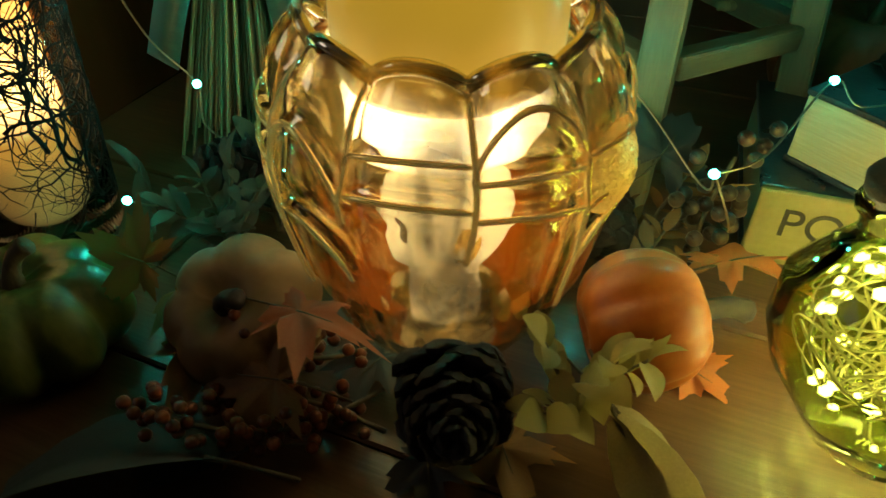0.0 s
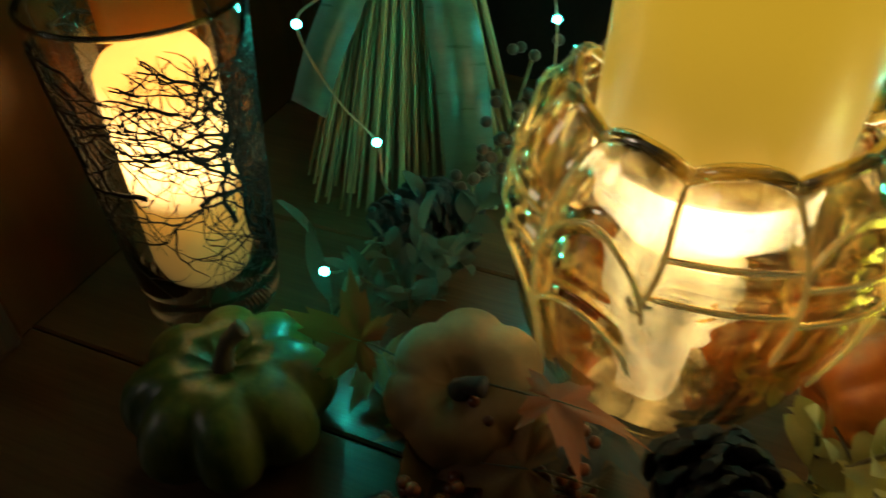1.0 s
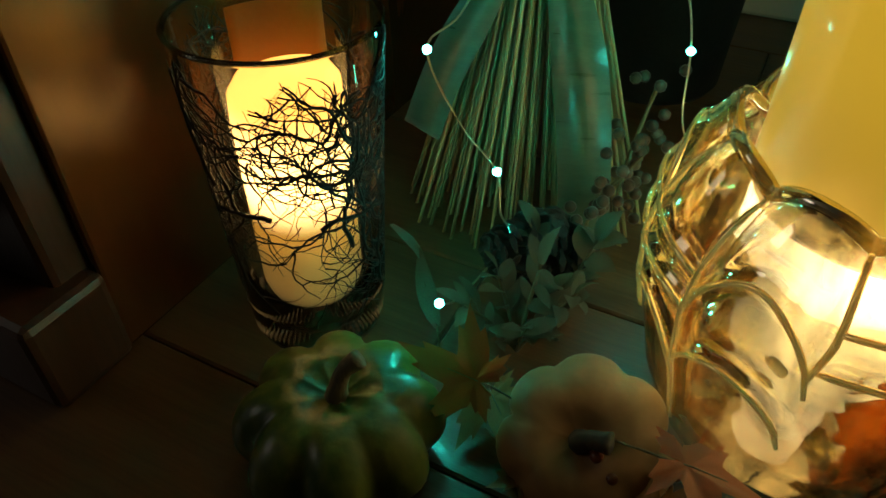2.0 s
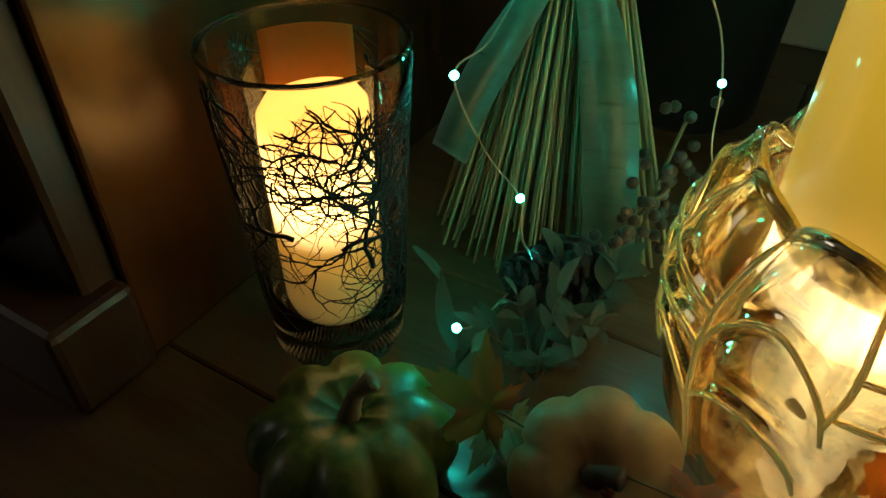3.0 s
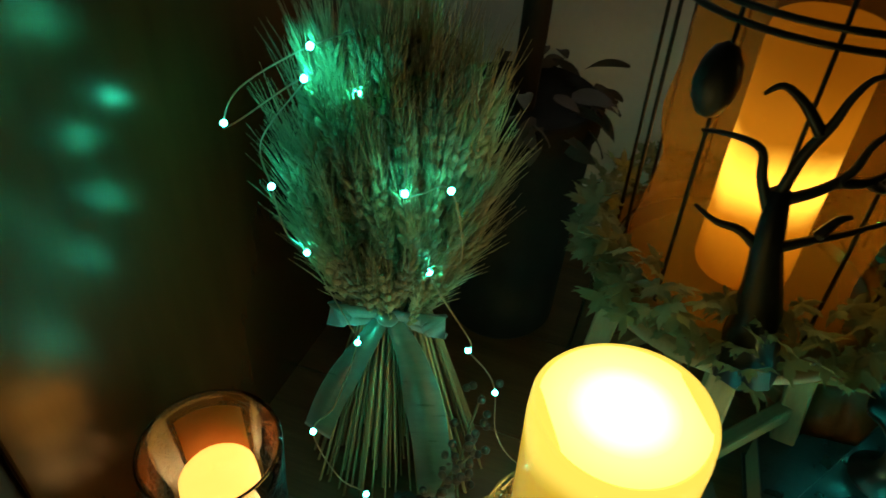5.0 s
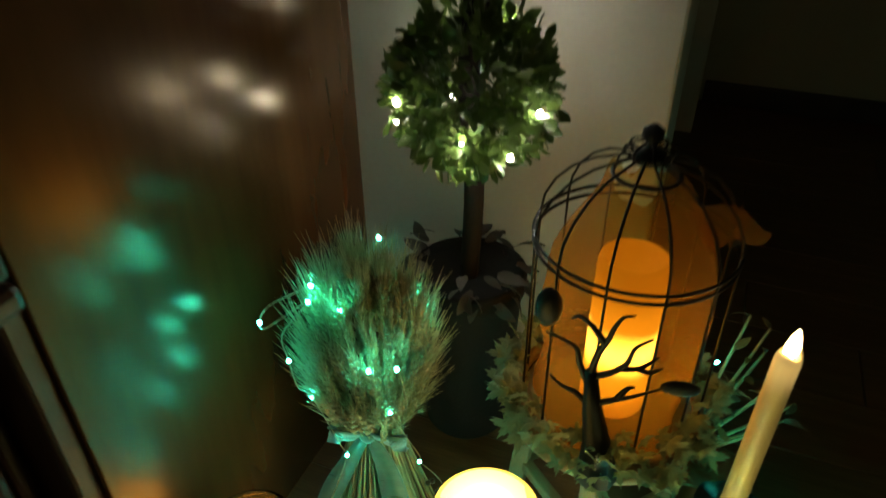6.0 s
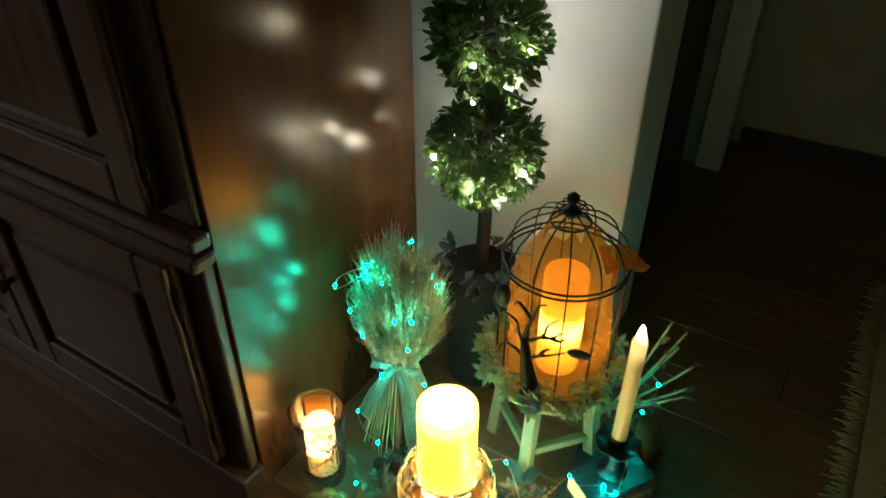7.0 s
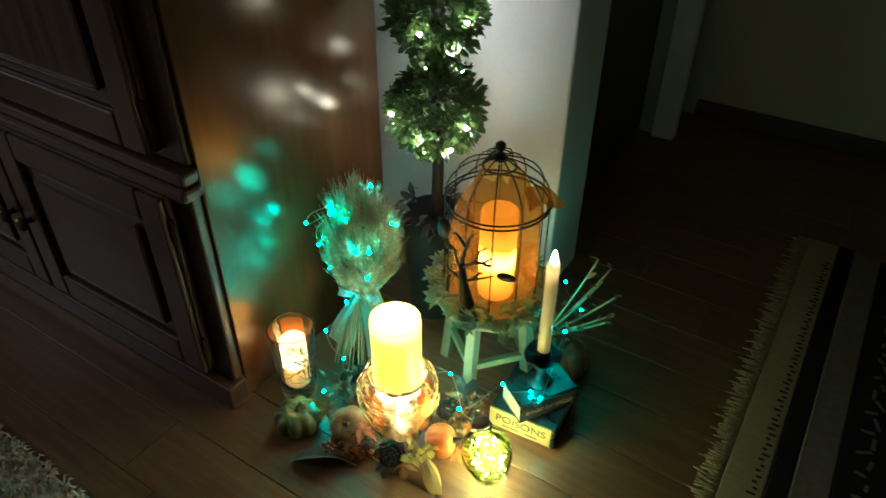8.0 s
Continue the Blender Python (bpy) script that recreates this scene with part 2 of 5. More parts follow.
M_CORK = surface("cork", (0.05, 0.035, 0.02), (0.10, 0.065, 0.035), 150, 0.85, 0.5)
M_BOOK_D = surface("dark_book_cover", (0.012, 0.016, 0.018), (0.03, 0.035, 0.036), 50, 0.3, 0.2)
M_BOOK_Y = surface("parchment_cover", (0.36, 0.30, 0.09), (0.46, 0.39, 0.14), 35, 0.6, 0.2)
M_PAGES = surface("page_edges", (0.38, 0.33, 0.18), (0.50, 0.44, 0.26), 40, 0.8, 0.5, stretch=(1, 1, 25))
M_INK = surface("dark_ink", (0.03, 0.025, 0.015), (0.05, 0.04, 0.02), 50, 0.6, 0.0)
M_INK_L = surface("faded_ink", (0.30, 0.27, 0.18), (0.36, 0.32, 0.22), 50, 0.5, 0.0)
M_RUG_D = surface("rug_dark_pile", (0.010, 0.009, 0.010), (0.024, 0.021, 0.020), 60, 0.98, 0.8, rvar=0.02)
M_RUG_D.node_tree.nodes["Principled BSDF"].inputs["Specular IOR Level"].default_value = 0.1
M_RUG_G = surface("rug_grey_border", (0.10, 0.085, 0.055), (0.15, 0.13, 0.09), 70, 0.95, 0.8)
M_RUG_F = surface("rug_cotton_fringe", (0.22, 0.17, 0.07), (0.30, 0.24, 0.11), 60, 0.9, 0.8, stretch=(1, 4, 1))
M_SHAG = surface("cream_shag", (0.58, 0.52, 0.40), (0.74, 0.68, 0.54), 40, 0.95, 1.0)
M_PANEL = cloth("amber_sheet", (0.66, 0.27, 0.06), 0.45)
M_TRUNK = surface("dark_bark", (0.010, 0.007, 0.005), (0.028, 0.018, 0.011), 40, 0.85, 0.7, stretch=(1, 1, 0.3))
M_POT = surface("dark_pot", (0.004, 0.004, 0.003), (0.010, 0.009, 0.006), 30, 0.95, 0.4, rvar=0.03)
# Candle glow is painted emission by height; the ivory pillar gets a bright foot.
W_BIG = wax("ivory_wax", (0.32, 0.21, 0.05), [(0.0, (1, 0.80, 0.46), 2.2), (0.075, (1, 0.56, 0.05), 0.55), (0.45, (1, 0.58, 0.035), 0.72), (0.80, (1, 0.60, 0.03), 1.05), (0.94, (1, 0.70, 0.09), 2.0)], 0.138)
W_CUP = lit_cup("lit_wax_cup", 0.0396)
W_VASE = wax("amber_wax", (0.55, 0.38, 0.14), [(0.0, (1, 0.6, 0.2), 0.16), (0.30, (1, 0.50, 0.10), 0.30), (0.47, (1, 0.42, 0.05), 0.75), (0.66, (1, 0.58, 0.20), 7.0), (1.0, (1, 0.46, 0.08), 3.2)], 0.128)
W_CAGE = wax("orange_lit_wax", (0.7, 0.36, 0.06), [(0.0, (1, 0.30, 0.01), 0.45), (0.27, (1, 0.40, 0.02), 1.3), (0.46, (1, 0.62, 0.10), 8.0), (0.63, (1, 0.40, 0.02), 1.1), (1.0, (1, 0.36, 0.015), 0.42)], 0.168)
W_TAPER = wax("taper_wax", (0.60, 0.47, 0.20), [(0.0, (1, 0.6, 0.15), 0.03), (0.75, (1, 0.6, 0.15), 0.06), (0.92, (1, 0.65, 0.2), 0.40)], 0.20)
W_FLAME = emitter("flame_diode", (1.0, 0.70, 0.30), 16.0)
# Core and skull carry their glow as painted emission.
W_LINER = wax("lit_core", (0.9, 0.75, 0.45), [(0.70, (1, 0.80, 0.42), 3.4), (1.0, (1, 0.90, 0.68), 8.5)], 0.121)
W_SKULL = wax("glowing_milky_glass", (0.85, 0.82, 0.74), [(0.0, (1, 0.74, 0.38), 1.3), (0.40, (1, 0.86, 0.58), 1.5), (1.0, (1, 0.84, 0.52), 1.5)], 0.0883, 0.5)


# ---- mesh helpers ----
def thing(name, at, label, category, group="", kind="", rz=0.0):
    ob = new(name)
    ob.empty_display_size = 0.02
    ob.matrix_basis = at if isinstance(at, Matrix) else pose(*at, 0, 0, rz)
    return tagged(ob, label, category, group, kind)


def mesh_of(bm, name, material, smooth=True):
    me = bpy.data.meshes.new(name)
    bmesh.ops.recalc_face_normals(bm, faces=bm.faces)
    bm.to_mesh(me)
    bm.free()
    me.materials.append(material)
    if smooth:
        me.polygons.foreach_set("use_smooth", [True] * len(me.polygons))
    return me


def part(name, bm, material, parent, label="", smooth=True, m=None):
    me = bm if isinstance(bm, bpy.types.Mesh) else mesh_of(bm, name, material, smooth)
    ob = new(name, me)
    ob.parent = parent
    if m is not None:
        ob.matrix_basis = m
    return tagged(ob, label)


def lathe(profile, n=48, lobes=0, deep=0.0, power=1.0, wave=None):
    """A turned form from (radius, height) pairs; lobes cut grooves into it; wave(a, i) shifts the height."""
    bm = bmesh.new()
    rings = []
    for i, (r, zz) in enumerate(profile):
        ring = []
        for k in range(n):
            a = 2 * math.pi * k / n
            f = 1 - deep * (1 - abs(math.cos(lobes * a / 2)) ** power) if lobes else 1
            g = wave(a, i) if wave else 0
            ring.append(bm.verts.new((r * f * math.cos(a), r * f * math.sin(a), zz + g)))
        rings.append(ring)
    for p, q in zip(rings, rings[1:]):
        for k in range(n):
            bm.faces.new((p[k], p[(k + 1) % n], q[(k + 1) % n], q[k]))
    if profile[0][0] > 1e-5:
        bm.faces.new(rings[0][::-1])
    if profile[-1][0] > 1e-5:
        bm.faces.new(rings[-1])
    bmesh.ops.remove_doubles(bm, verts=bm.verts, dist=1e-6)
    return bm


def tube_into(bm, pts, radii, n=6):
    pts = [Vector(p) for p in pts]
    if not hasattr(radii, "__len__"):
        radii = [radii] * len(pts)
    rings, side = [], None
    for i, p in enumerate(pts):
        d = (pts[min(i + 1, len(pts) - 1)] - pts[max(i - 1, 0)]).normalized()
        side = d.orthogonal().normalized() if side is None else (side - d * side.dot(d)).normalized()
        other = d.cross(side)
        rings.append([bm.verts.new(p + (side * math.cos(2 * math.pi * k / n) + other * math.sin(2 * math.pi * k / n)) * radii[i]) for k in range(n)])
    for a, b in zip(rings, rings[1:]):
        for k in range(n):
            bm.faces.new((a[k], a[(k + 1) % n], b[(k + 1) % n], b[k]))
    bm.faces.new(rings[0][::-1]), bm.faces.new(rings[-1])
    return bm


def tube(pts, radii, n=6):
    return tube_into(bmesh.new(), pts, radii, n)


def spline(pts, steps=8):
    """A smooth way through points."""
    pts = [Vector(p) for p in pts]
    out = []
    for i in range(len(pts) - 1):
        p0, p1, p2, p3 = pts[max(i - 1, 0)], pts[i], pts[i + 1], pts[min(i + 2, len(pts) - 1)]
        for s in range(steps):
            t = s / steps
            out.append(0.5 * ((2 * p1) + (p2 - p0) * t + (2 * p0 - 5 * p1 + 4 * p2 - p3) * t * t + (3 * p1 - p0 - 3 * p2 + p3) * t ** 3))
    return out + [pts[-1]]


def box(size, at=(0, 0, 0), bevel=0.003, segments=2):
    """A box with softened edges; at is its centre."""
    bm = bmesh.new()
    bmesh.ops.create_cube(bm, size=1, matrix=Matrix.Translation(at) @ Matrix.Diagonal((*size, 1)))
    if bevel:
        bmesh.ops.bevel(bm, geom=bm.edges[:], offset=bevel, segments=segments, affect="EDGES", profile=0.5)
    return bm


def ball(r, at=(0, 0, 0), sub=2, squash=(1, 1, 1)):
    bm = bmesh.new()
    bmesh.ops.create_icosphere(bm, subdivisions=sub, radius=r, matrix=Matrix.Translation(at) @ Matrix.Diagonal((*squash, 1)))
    return bm


def strip(pts, widths, across, thick=0.0006):
    """A ribbon along pts, with a thickness; across gives the way of its width."""
    pts = [Vector(p) for p in pts]
    bm = bmesh.new()
    rows = []
    for i, p in enumerate(pts):
        d = (pts[min(i + 1, len(pts) - 1)] - pts[max(i - 1, 0)]).normalized()
        w = Vector(across[i] if isinstance(across[0], (tuple, Vector)) else across)
        w = (w - d * w.dot(d)).normalized()
        up = d.cross(w) * thick / 2
        w = w * widths[i] / 2
        rows.append([bm.verts.new(p + v) for v in (w + up, -w + up, -w - up, w - up)])
    for a, b in zip(rows, rows[1:]):
        for k in range(4):
            bm.faces.new((a[k], a[(k + 1) % 4], b[(k + 1) % 4], b[k]))
    bm.faces.new(rows[0][::-1]), bm.faces.new(rows[-1])
    return bm


def oval_leaf(length, width, bend=0.3, fold=0.25, n=6):
    """A leaf blade from its base along +x, folded on its midrib and bent downward."""
    bm = bmesh.new()
    rows = []
    for i in range(n + 1):
        t = i / n
        w = width / 2 * math.sin(math.pi * min(1, t * 0.92 + 0.06)) ** 0.8
        zz = -bend * length * t * t
        rows.append([bm.verts.new((length * t, s * w, zz + abs(s) * w * fold + 0.04 * length * math.sin(3 * t + s))) for s in (-1, -0.5, 0, 0.5, 1)])
    for a, b in zip(rows, rows[1:]):
        for k in range(4):
            bm.faces.new((a[k], a[k + 1], b[k + 1], b[k]))
    return bm


def maple_leaf(size, curl=0.25, seed=1):
    """A lobed autumn leaf with pointed tips, from its stalk along +x."""
    rnd = random.Random(seed)
    tips = [(-2.2, 0.55), (-1.15, 0.85), (0.0, 1.0), (1.15, 0.85), (2.2, 0.55)]
    outline = []
    for i, (a, r) in enumerate(tips):
        outline += [(a - 0.42, r * 0.50), (a - 0.24, r * 0.74), (a - 0.16, r * 0.66), (a, r * rnd.uniform(0.92, 1.08)), (a + 0.16, r * 0.66), (a + 0.24, r * 0.74), (a + 0.42, r * 0.50)]
        if i < 4:
            outline.append((a + 0.57, 0.36))
    outline += [(2.75, 0.28), (3.14, 0.06), (3.53, 0.28)]
    bm = bmesh.new()
    levels = []
    for f in (0.0, 0.4, 0.75, 1.0):
        ring = []
        for a, r in outline:
            rr = r * f * size
            x, y = rr * math.cos(a) + size * 0.25, rr * math.sin(a)
            d = math.hypot(x, y)
            zz = -curl * d * d / size + 0.07 * size * f * math.sin(5 * a + seed) + 0.05 * size * abs(math.sin(2.7 * a)) * f
            ring.append(bm.verts.new((x, y, zz)))
        levels.append(ring)
    k = len(outline)
    for a, b in zip(levels, levels[1:]):
        for i in range(k):
            bm.faces.new((a[i], a[(i + 1) % k], b[(i + 1) % k], b[i]))
    bmesh.ops.remove_doubles(bm, verts=bm.verts, dist=1e-6)
    return bm




LEAF_MESH = {}


def leaf_mesh(kind, material):
    key = (kind, material.name)
    if key not in LEAF_MESH:
        bm = {"oval": lambda: oval_leaf(1, 0.42, 0.25), "round": lambda: oval_leaf(1, 0.72, 0.3), "narrow": lambda: oval_leaf(1, 0.26, 0.35), "maple": lambda: maple_leaf(1, 0.3, 3),
              "ivy": lambda: maple_leaf(1, 0.25, 8)}[kind]()
        LEAF_MESH[key] = mesh_of(bm, "leaf", material)
    return LEAF_MESH[key]


def aim(at, way, roll=0.0, size=1.0):
    """A pose with +x along way."""
    x = Vector(way).normalized()
    q = x.to_track_quat("X", "Z").to_matrix().to_4x4()
    return Matrix.Translation(at) @ q @ Matrix.Rotation(roll, 4, "X") @ Matrix.Diagonal((size, size, size, 1))


# ---- the room ----
def slab(name, x0, x1, y0, y1, z0, z1, material, label, category, bevel=0.0):
    bm = box((x1 - x0, y1 - y0, z1 - z0), ((x0 + x1) / 2, (y0 + y1) / 2, (z0 + z1) / 2), bevel)
    ob = new(name, mesh_of(bm, name, material, False))
    ob.matrix_basis = ROOM
    return tagged(ob, label, category, kind="structure")


floor = slab("floor", -2.6, 2.6, -2.6, 2.3, -0.08, -0.006, M_SUB, "brown oak plank floor with a satin varnish", "floor")
slab("wall_back", -2.6, 0.16, 0.946, 1.097, 0.0, 2.45, M_WALL, "off-white painted wall ending beside a doorway", "wall", 0.004)
slab("wall_hall", -0.02, 0.10, 1.81, 2.012, 0.0, 2.45, M_FAR, "beige painted wall beyond the doorway", "wall")
slab("wall_far", 0.10, 2.6, 2.012, 2.15, 0.0, 2.45, M_FAR, "plain beige painted wall in the dark", "wall")
slab("wall_lintel", -0.02, 0.10, 1.097, 1.81, 2.06, 2.45, M_WALL, "painted wall over the doorway", "wall")
slab("wall_right", 2.6, 2.75, -2.75, 2.15, 0.0, 2.45, M_FAR, "plain beige painted side wall", "wall")
slab("wall_left", -2.75, -2.6, -2.75, -1.6, 0.0, 2.45, M_FAR, "plain beige painted side wall", "wall")
slab("wall_left_end", -2.75, -2.6, -0.4, 1.097, 0.0, 2.45, M_FAR, "plain beige painted side wall", "wall")
slab("wall_left_sill", -2.75, -2.6, -1.6, -0.4, 0.0, 0.9, M_FAR, "plain beige painted wall under an added opening", "wall")
slab("wall_left_head", -2.75, -2.6, -1.6, -0.4, 2.0, 2.45, M_FAR, "plain beige painted wall over an added opening", "wall")
# Unseen fill lamp in an added wall opening, to brighten the cabinet and floor.
fill = bpy.data.lights.new("side_fill", "AREA")
fill.shape, fill.size, fill.size_y, fill.energy, fill.color = "RECTANGLE", 1.2, 1.1, 5.4, (1.0, 0.92, 0.80)
new("side_fill", fill).matrix_basis = ROOM @ look((-2.68, -1.0, 1.45), (0.0, -0.6, 0.6))
slab("wall_front", -2.75, 2.75, -2.75, -2.6, 0.0, 2.45, M_FAR, "plain beige painted wall", "wall")
slab("ceiling", -2.75, 2.75, -2.75, 2.15, 2.45, 2.55, M_CEIL, "plain white painted ceiling", "ceiling")
slab("trim", 0.10, 0.165, 1.79, 1.83, 0.0, 2.06, M_WALL, "off-white painted door jamb", "door jamb", 0.003)
# Dark strip added where the unlit floor reads as a line under the wall.
slab("baseboard", 0.17, 2.6, 1.996, 2.012, 0.0, 0.055, M_UNLIT, "low dark strip added for the unlit floor along the far wall", "baseboard", 0.003)
# Panel added to fill the doorway; its dark colour stands for the unlit opening.
doorway_block = thing("dark_doorway", ROOM @ Matrix.Translation((0.04, 1.097, 0.0)), "dark panel added to fill the unlit doorway", "door", kind="structure")
part("panel", box((0.04, 0.69, 2.05), (0, 0.355, 1.03), 0.003), M_UNLIT, doorway_block, smooth=False)
part("hinge", box((0.012, 0.03, 0.075), (0.085, 0.70, 0.52), 0.003), M_BLACK, doorway_block, "black iron hinge plate")

# cabinet in two parts, with framed doors
X1, X0, Y0, Y1 = -0.164, -1.144, 0.361, 0.815
cabinet = thing("cabinet", ROOM @ Matrix.Translation((0, 0, 0)), "tall dark brown wooden cabinet with framed doors and varnished sides", "cabinet")


def cab_box(name, x0, x1, y0, y1, z0, z1, material=M_CAB, bevel=0.004, label="", parent=cabinet):
    return part(name, box((x1 - x0, y1 - y0, z1 - z0), ((x0 + x1) / 2, (y0 + y1) / 2, (z0 + z1) / 2), bevel), material, parent, label, smooth=False)


cab_box("base_plinth", X0 - 0.012, X1 + 0.004, Y0 - 0.012, Y0 + 0.03, 0.0, 0.05)
cab_box("lower_body", X0, X1 - 0.006, Y0 + 0.012, Y1, 0.012, 0.43)
cab_box("side_panel", X1 - 0.006, X1, Y0 + 0.03, Y1, 0.0, 1.92, M_CABSIDE, 0.002, "varnished brown side panel")
cab_box("waist_moulding", X0 - 0.014, X1 + 0.010, Y0 - 0.010, Y0 + 0.028, 0.43, 0.452, bevel=0.007)
cab_box("waist_moulding", X0 - 0.006, X1 + 0.005, Y0 - 0.002, Y0 + 0.028, 0.452, 0.474, bevel=0.005)
cab_box("upper_body", X0 + 0.006, X1 - 0.008, Y0 + 0.020, Y1, 0.474, 1.92)
cab_box("cornice", X0 - 0.03, X1 + 0.03, Y0 - 0.03, Y1 + 0.02, 1.92, 1.98, bevel=0.012)


def cab_door(x0, x1, z0, z1, y, knob):
    d = part("door", box((x1 - x0, 0.016, z1 - z0), ((x0 + x1) / 2, y, (z0 + z1) / 2), 0.004), M_CAB, cabinet, smooth=False)
    f, s = 0.055, 0.012
    for a0, a1, b0, b1 in ((x0, x0 + f, z0, z1), (x1 - f, x1, z0, z1), (x0 + f, x1 - f, z0, z0 + f), (x0 + f, x1 - f, z1 - f, z1)):
        cab_box("frame_rail", a0 + 0.001, a1 - 0.001, y - 0.008 - s, y - 0.0085, b0 + 0.001, b1 - 0.001, bevel=0.004, parent=d)
    cab_box("raised_panel", x0 + f + 0.022, x1 - f - 0.022, y - 0.008 - s * 0.8, y - 0.0085, z0 + f + 0.022, z1 - f - 0.022, bevel=0.009, parent=d)
    kb = lathe([(0.006, 0), (0.005, 0.010), (0.013, 0.016), (0.015, 0.023), (0.008, 0.028), (0, 0.029)], 20)
    part("knob", kb, M_BRASS, d, "dark brass knob", m=pose(knob[0], y - 0.008 - s, knob[1], 90, 0, 0))
    for zz in (z0 + 0.06, z1 - 0.06):
        hx = x1 + 0.004 if knob[0] < (x0 + x1) / 2 else x0 - 0.004
        part("hinge", tube([(hx, y - 0.010, zz - 0.022), (hx, y - 0.010, zz + 0.022)], 0.004, 8), M_BLACK, d)


XM = (X0 + X1) / 2
cab_door(XM + 0.003, X1 - 0.045, 0.065, 0.425, Y0 + 0.004, (XM + 0.028, 0.24))
cab_door(X0 + 0.045, XM - 0.003, 0.065, 0.425, Y0 + 0.004, (XM - 0.028, 0.24))
cab_door(XM + 0.003, X1 - 0.050, 0.49, 1.90, Y0 + 0.012, (XM + 0.028, 1.10))
cab_door(X0 + 0.050, XM - 0.003, 0.49, 1.90, Y0 + 0.012, (XM - 0.028, 1.10))

# patterned rug with a cotton fringe
rug = thing("patterned_rug", ROOM @ Matrix.Translation((0, 0, 0)), "dark patterned rug with a pale cotton fringe on the floor", "rug")
cab_box("pile_field", 0.757, 1.90, -1.2, 1.45, 0.0, 0.011, M_RUG_D, 0.003, "black patterned pile", rug)
cab_box("dark_border", 0.668, 0.700, -1.2, 1.47, 0.0, 0.0095, M_RUG_D, 0.003, "black border band", rug)
cab_box("grey_border", 0.701, 0.756, -1.2, 1.46, 0.0, 0.0105, M_RUG_G, 0.003, "grey woven border", rug)
rnd = random.Random(5)
bm = bmesh.new()
for i in range(900):
    ly = -0.3 + 1.77 * i / 900 + rnd.uniform(-0.002, 0.002)
    ln = rnd.uniform(0.020, 0.038) if i % 17 else 0.046
    sk = rnd.uniform(-0.012, 0.012)
    tube_into(bm, [(0.605, ly, 0.006), (0.605 - ln * 0.5, ly + sk * 0.4, 0.005), (0.605 - ln, ly + sk, 0.003)], [0.0022, 0.0019, 0.0012], 4)
part("fringe", bm, M_RUG_F, rug, "loose knotted cotton tassels")["kind"] = "stuff"
cab_box("fringe_band", 0.603, 0.667, -1.2, 1.47, 0.0, 0.008, M_RUG_F, 0.003, "flat woven cotton end", rug)
bm = bmesh.new()
for i in range(110):
    ly = 0.02 + 0.0125 * i
    bmesh.ops.create_cube(bm, size=1, matrix=Matrix.Translation((0.650 + 0.004 * (i % 2), ly, 0.0085)) @ Matrix.Diagonal((rnd.uniform(0.006, 0.014), 0.0035, 0.002, 1)))
part("band_stitches", bm, M_RUG_D, rug, "dark stitches in the woven end", smooth=False)["kind"] = "stuff"
bm = bmesh.new()
for i in range(60):
    for j in range(9):
        a = rnd.uniform(0, 3.1)
        m = Matrix.Translation((0.790 + 0.055 * j + 0.012 * (i % 2), -0.1 + 0.025 * i, 0.0115)) @ Matrix.Rotation(a, 4, "Z")
        bmesh.ops.create_cube(bm, size=1, matrix=m @ Matrix.Diagonal((rnd.uniform(0.012, 0.028), 0.006, 0.0016, 1)))
part("pile_motifs", bm, M_RUG_G, rug, "grey leaf motifs in the pile", smooth=False)["kind"] = "stuff"

# cream shag rug
shag = thing("shag_rug", ROOM @ Matrix.Translation((0, 0, 0)), "cream shag rug with a long woolly pile", "rug")
cab_box("backing", -1.6, -0.13, -1.3, 0.085, 0.0, 0.012, M_SHAG, 0.004, "", shag)
rng_np = np.random.RandomState(4)
verts, faces = [], []
for i in range(9000):
    x, y = rng_np.uniform(-0.85, -0.125), 0.095 - 0.42 * rng_np.rand() ** 1.2
    h, a = rng_np.uniform(0.012, 0.026), rng_np.uniform(0, 6.28)
    dx, dy = 0.014 * math.cos(a), 0.014 * math.sin(a)
    px, py = -0.0022 * math.sin(a), 0.0022 * math.cos(a)
    k = len(verts)
    verts += [(x - px, y - py, 0.010), (x + px, y + py, 0.010), (x + px + dx * 0.5, y + py + dy * 0.5, h), (x - px + dx * 0.5, y - py + dy * 0.5, h), (x + dx, y + dy, h * 0.7)]
    faces += [(k, k + 1, k + 2, k + 3), (k + 3, k + 2, k + 4)]
me = bpy.data.meshes.new("pile")
me.from_pydata(verts, [], faces)
me.materials.append(M_SHAG)
part("pile", me, None, shag)["kind"] = "stuff"


# ---- the two large candles and their glass ----
CX, CY = 0.216, 0.438
holder = thing("candle_holder", (CX, CY, 0.0), "silvered gold glass candle holder with raised web ridges", "candle holder")
PROFILE = [(0.030, 0.0), (0.038, 0.008), (0.047, 0.025), (0.056, 0.050), (0.062, 0.078), (0.0640, 0.100), (0.0615, 0.118), (0.0560, 0.130), (0.0505, 0.1365), (0.0465, 0.1395)]
RIBS, CUSP = 10, radians(-74)
HTOP = PROFILE[-1][1]


def holder_r(h):
    for (r0, z0), (r1, z1) in zip(PROFILE, PROFILE[1:]):
        if z0 <= h <= z1:
            return r0 + (r1 - r0) * (h - z0) / (z1 - z0)
    return PROFILE[-1][0] if h > 0.1 else PROFILE[0][0]


def lobe(a):
    """0 at a rib, 1 midway between two ribs."""
    return abs(math.sin(RIBS * (a - CUSP) / 2)) ** 0.7


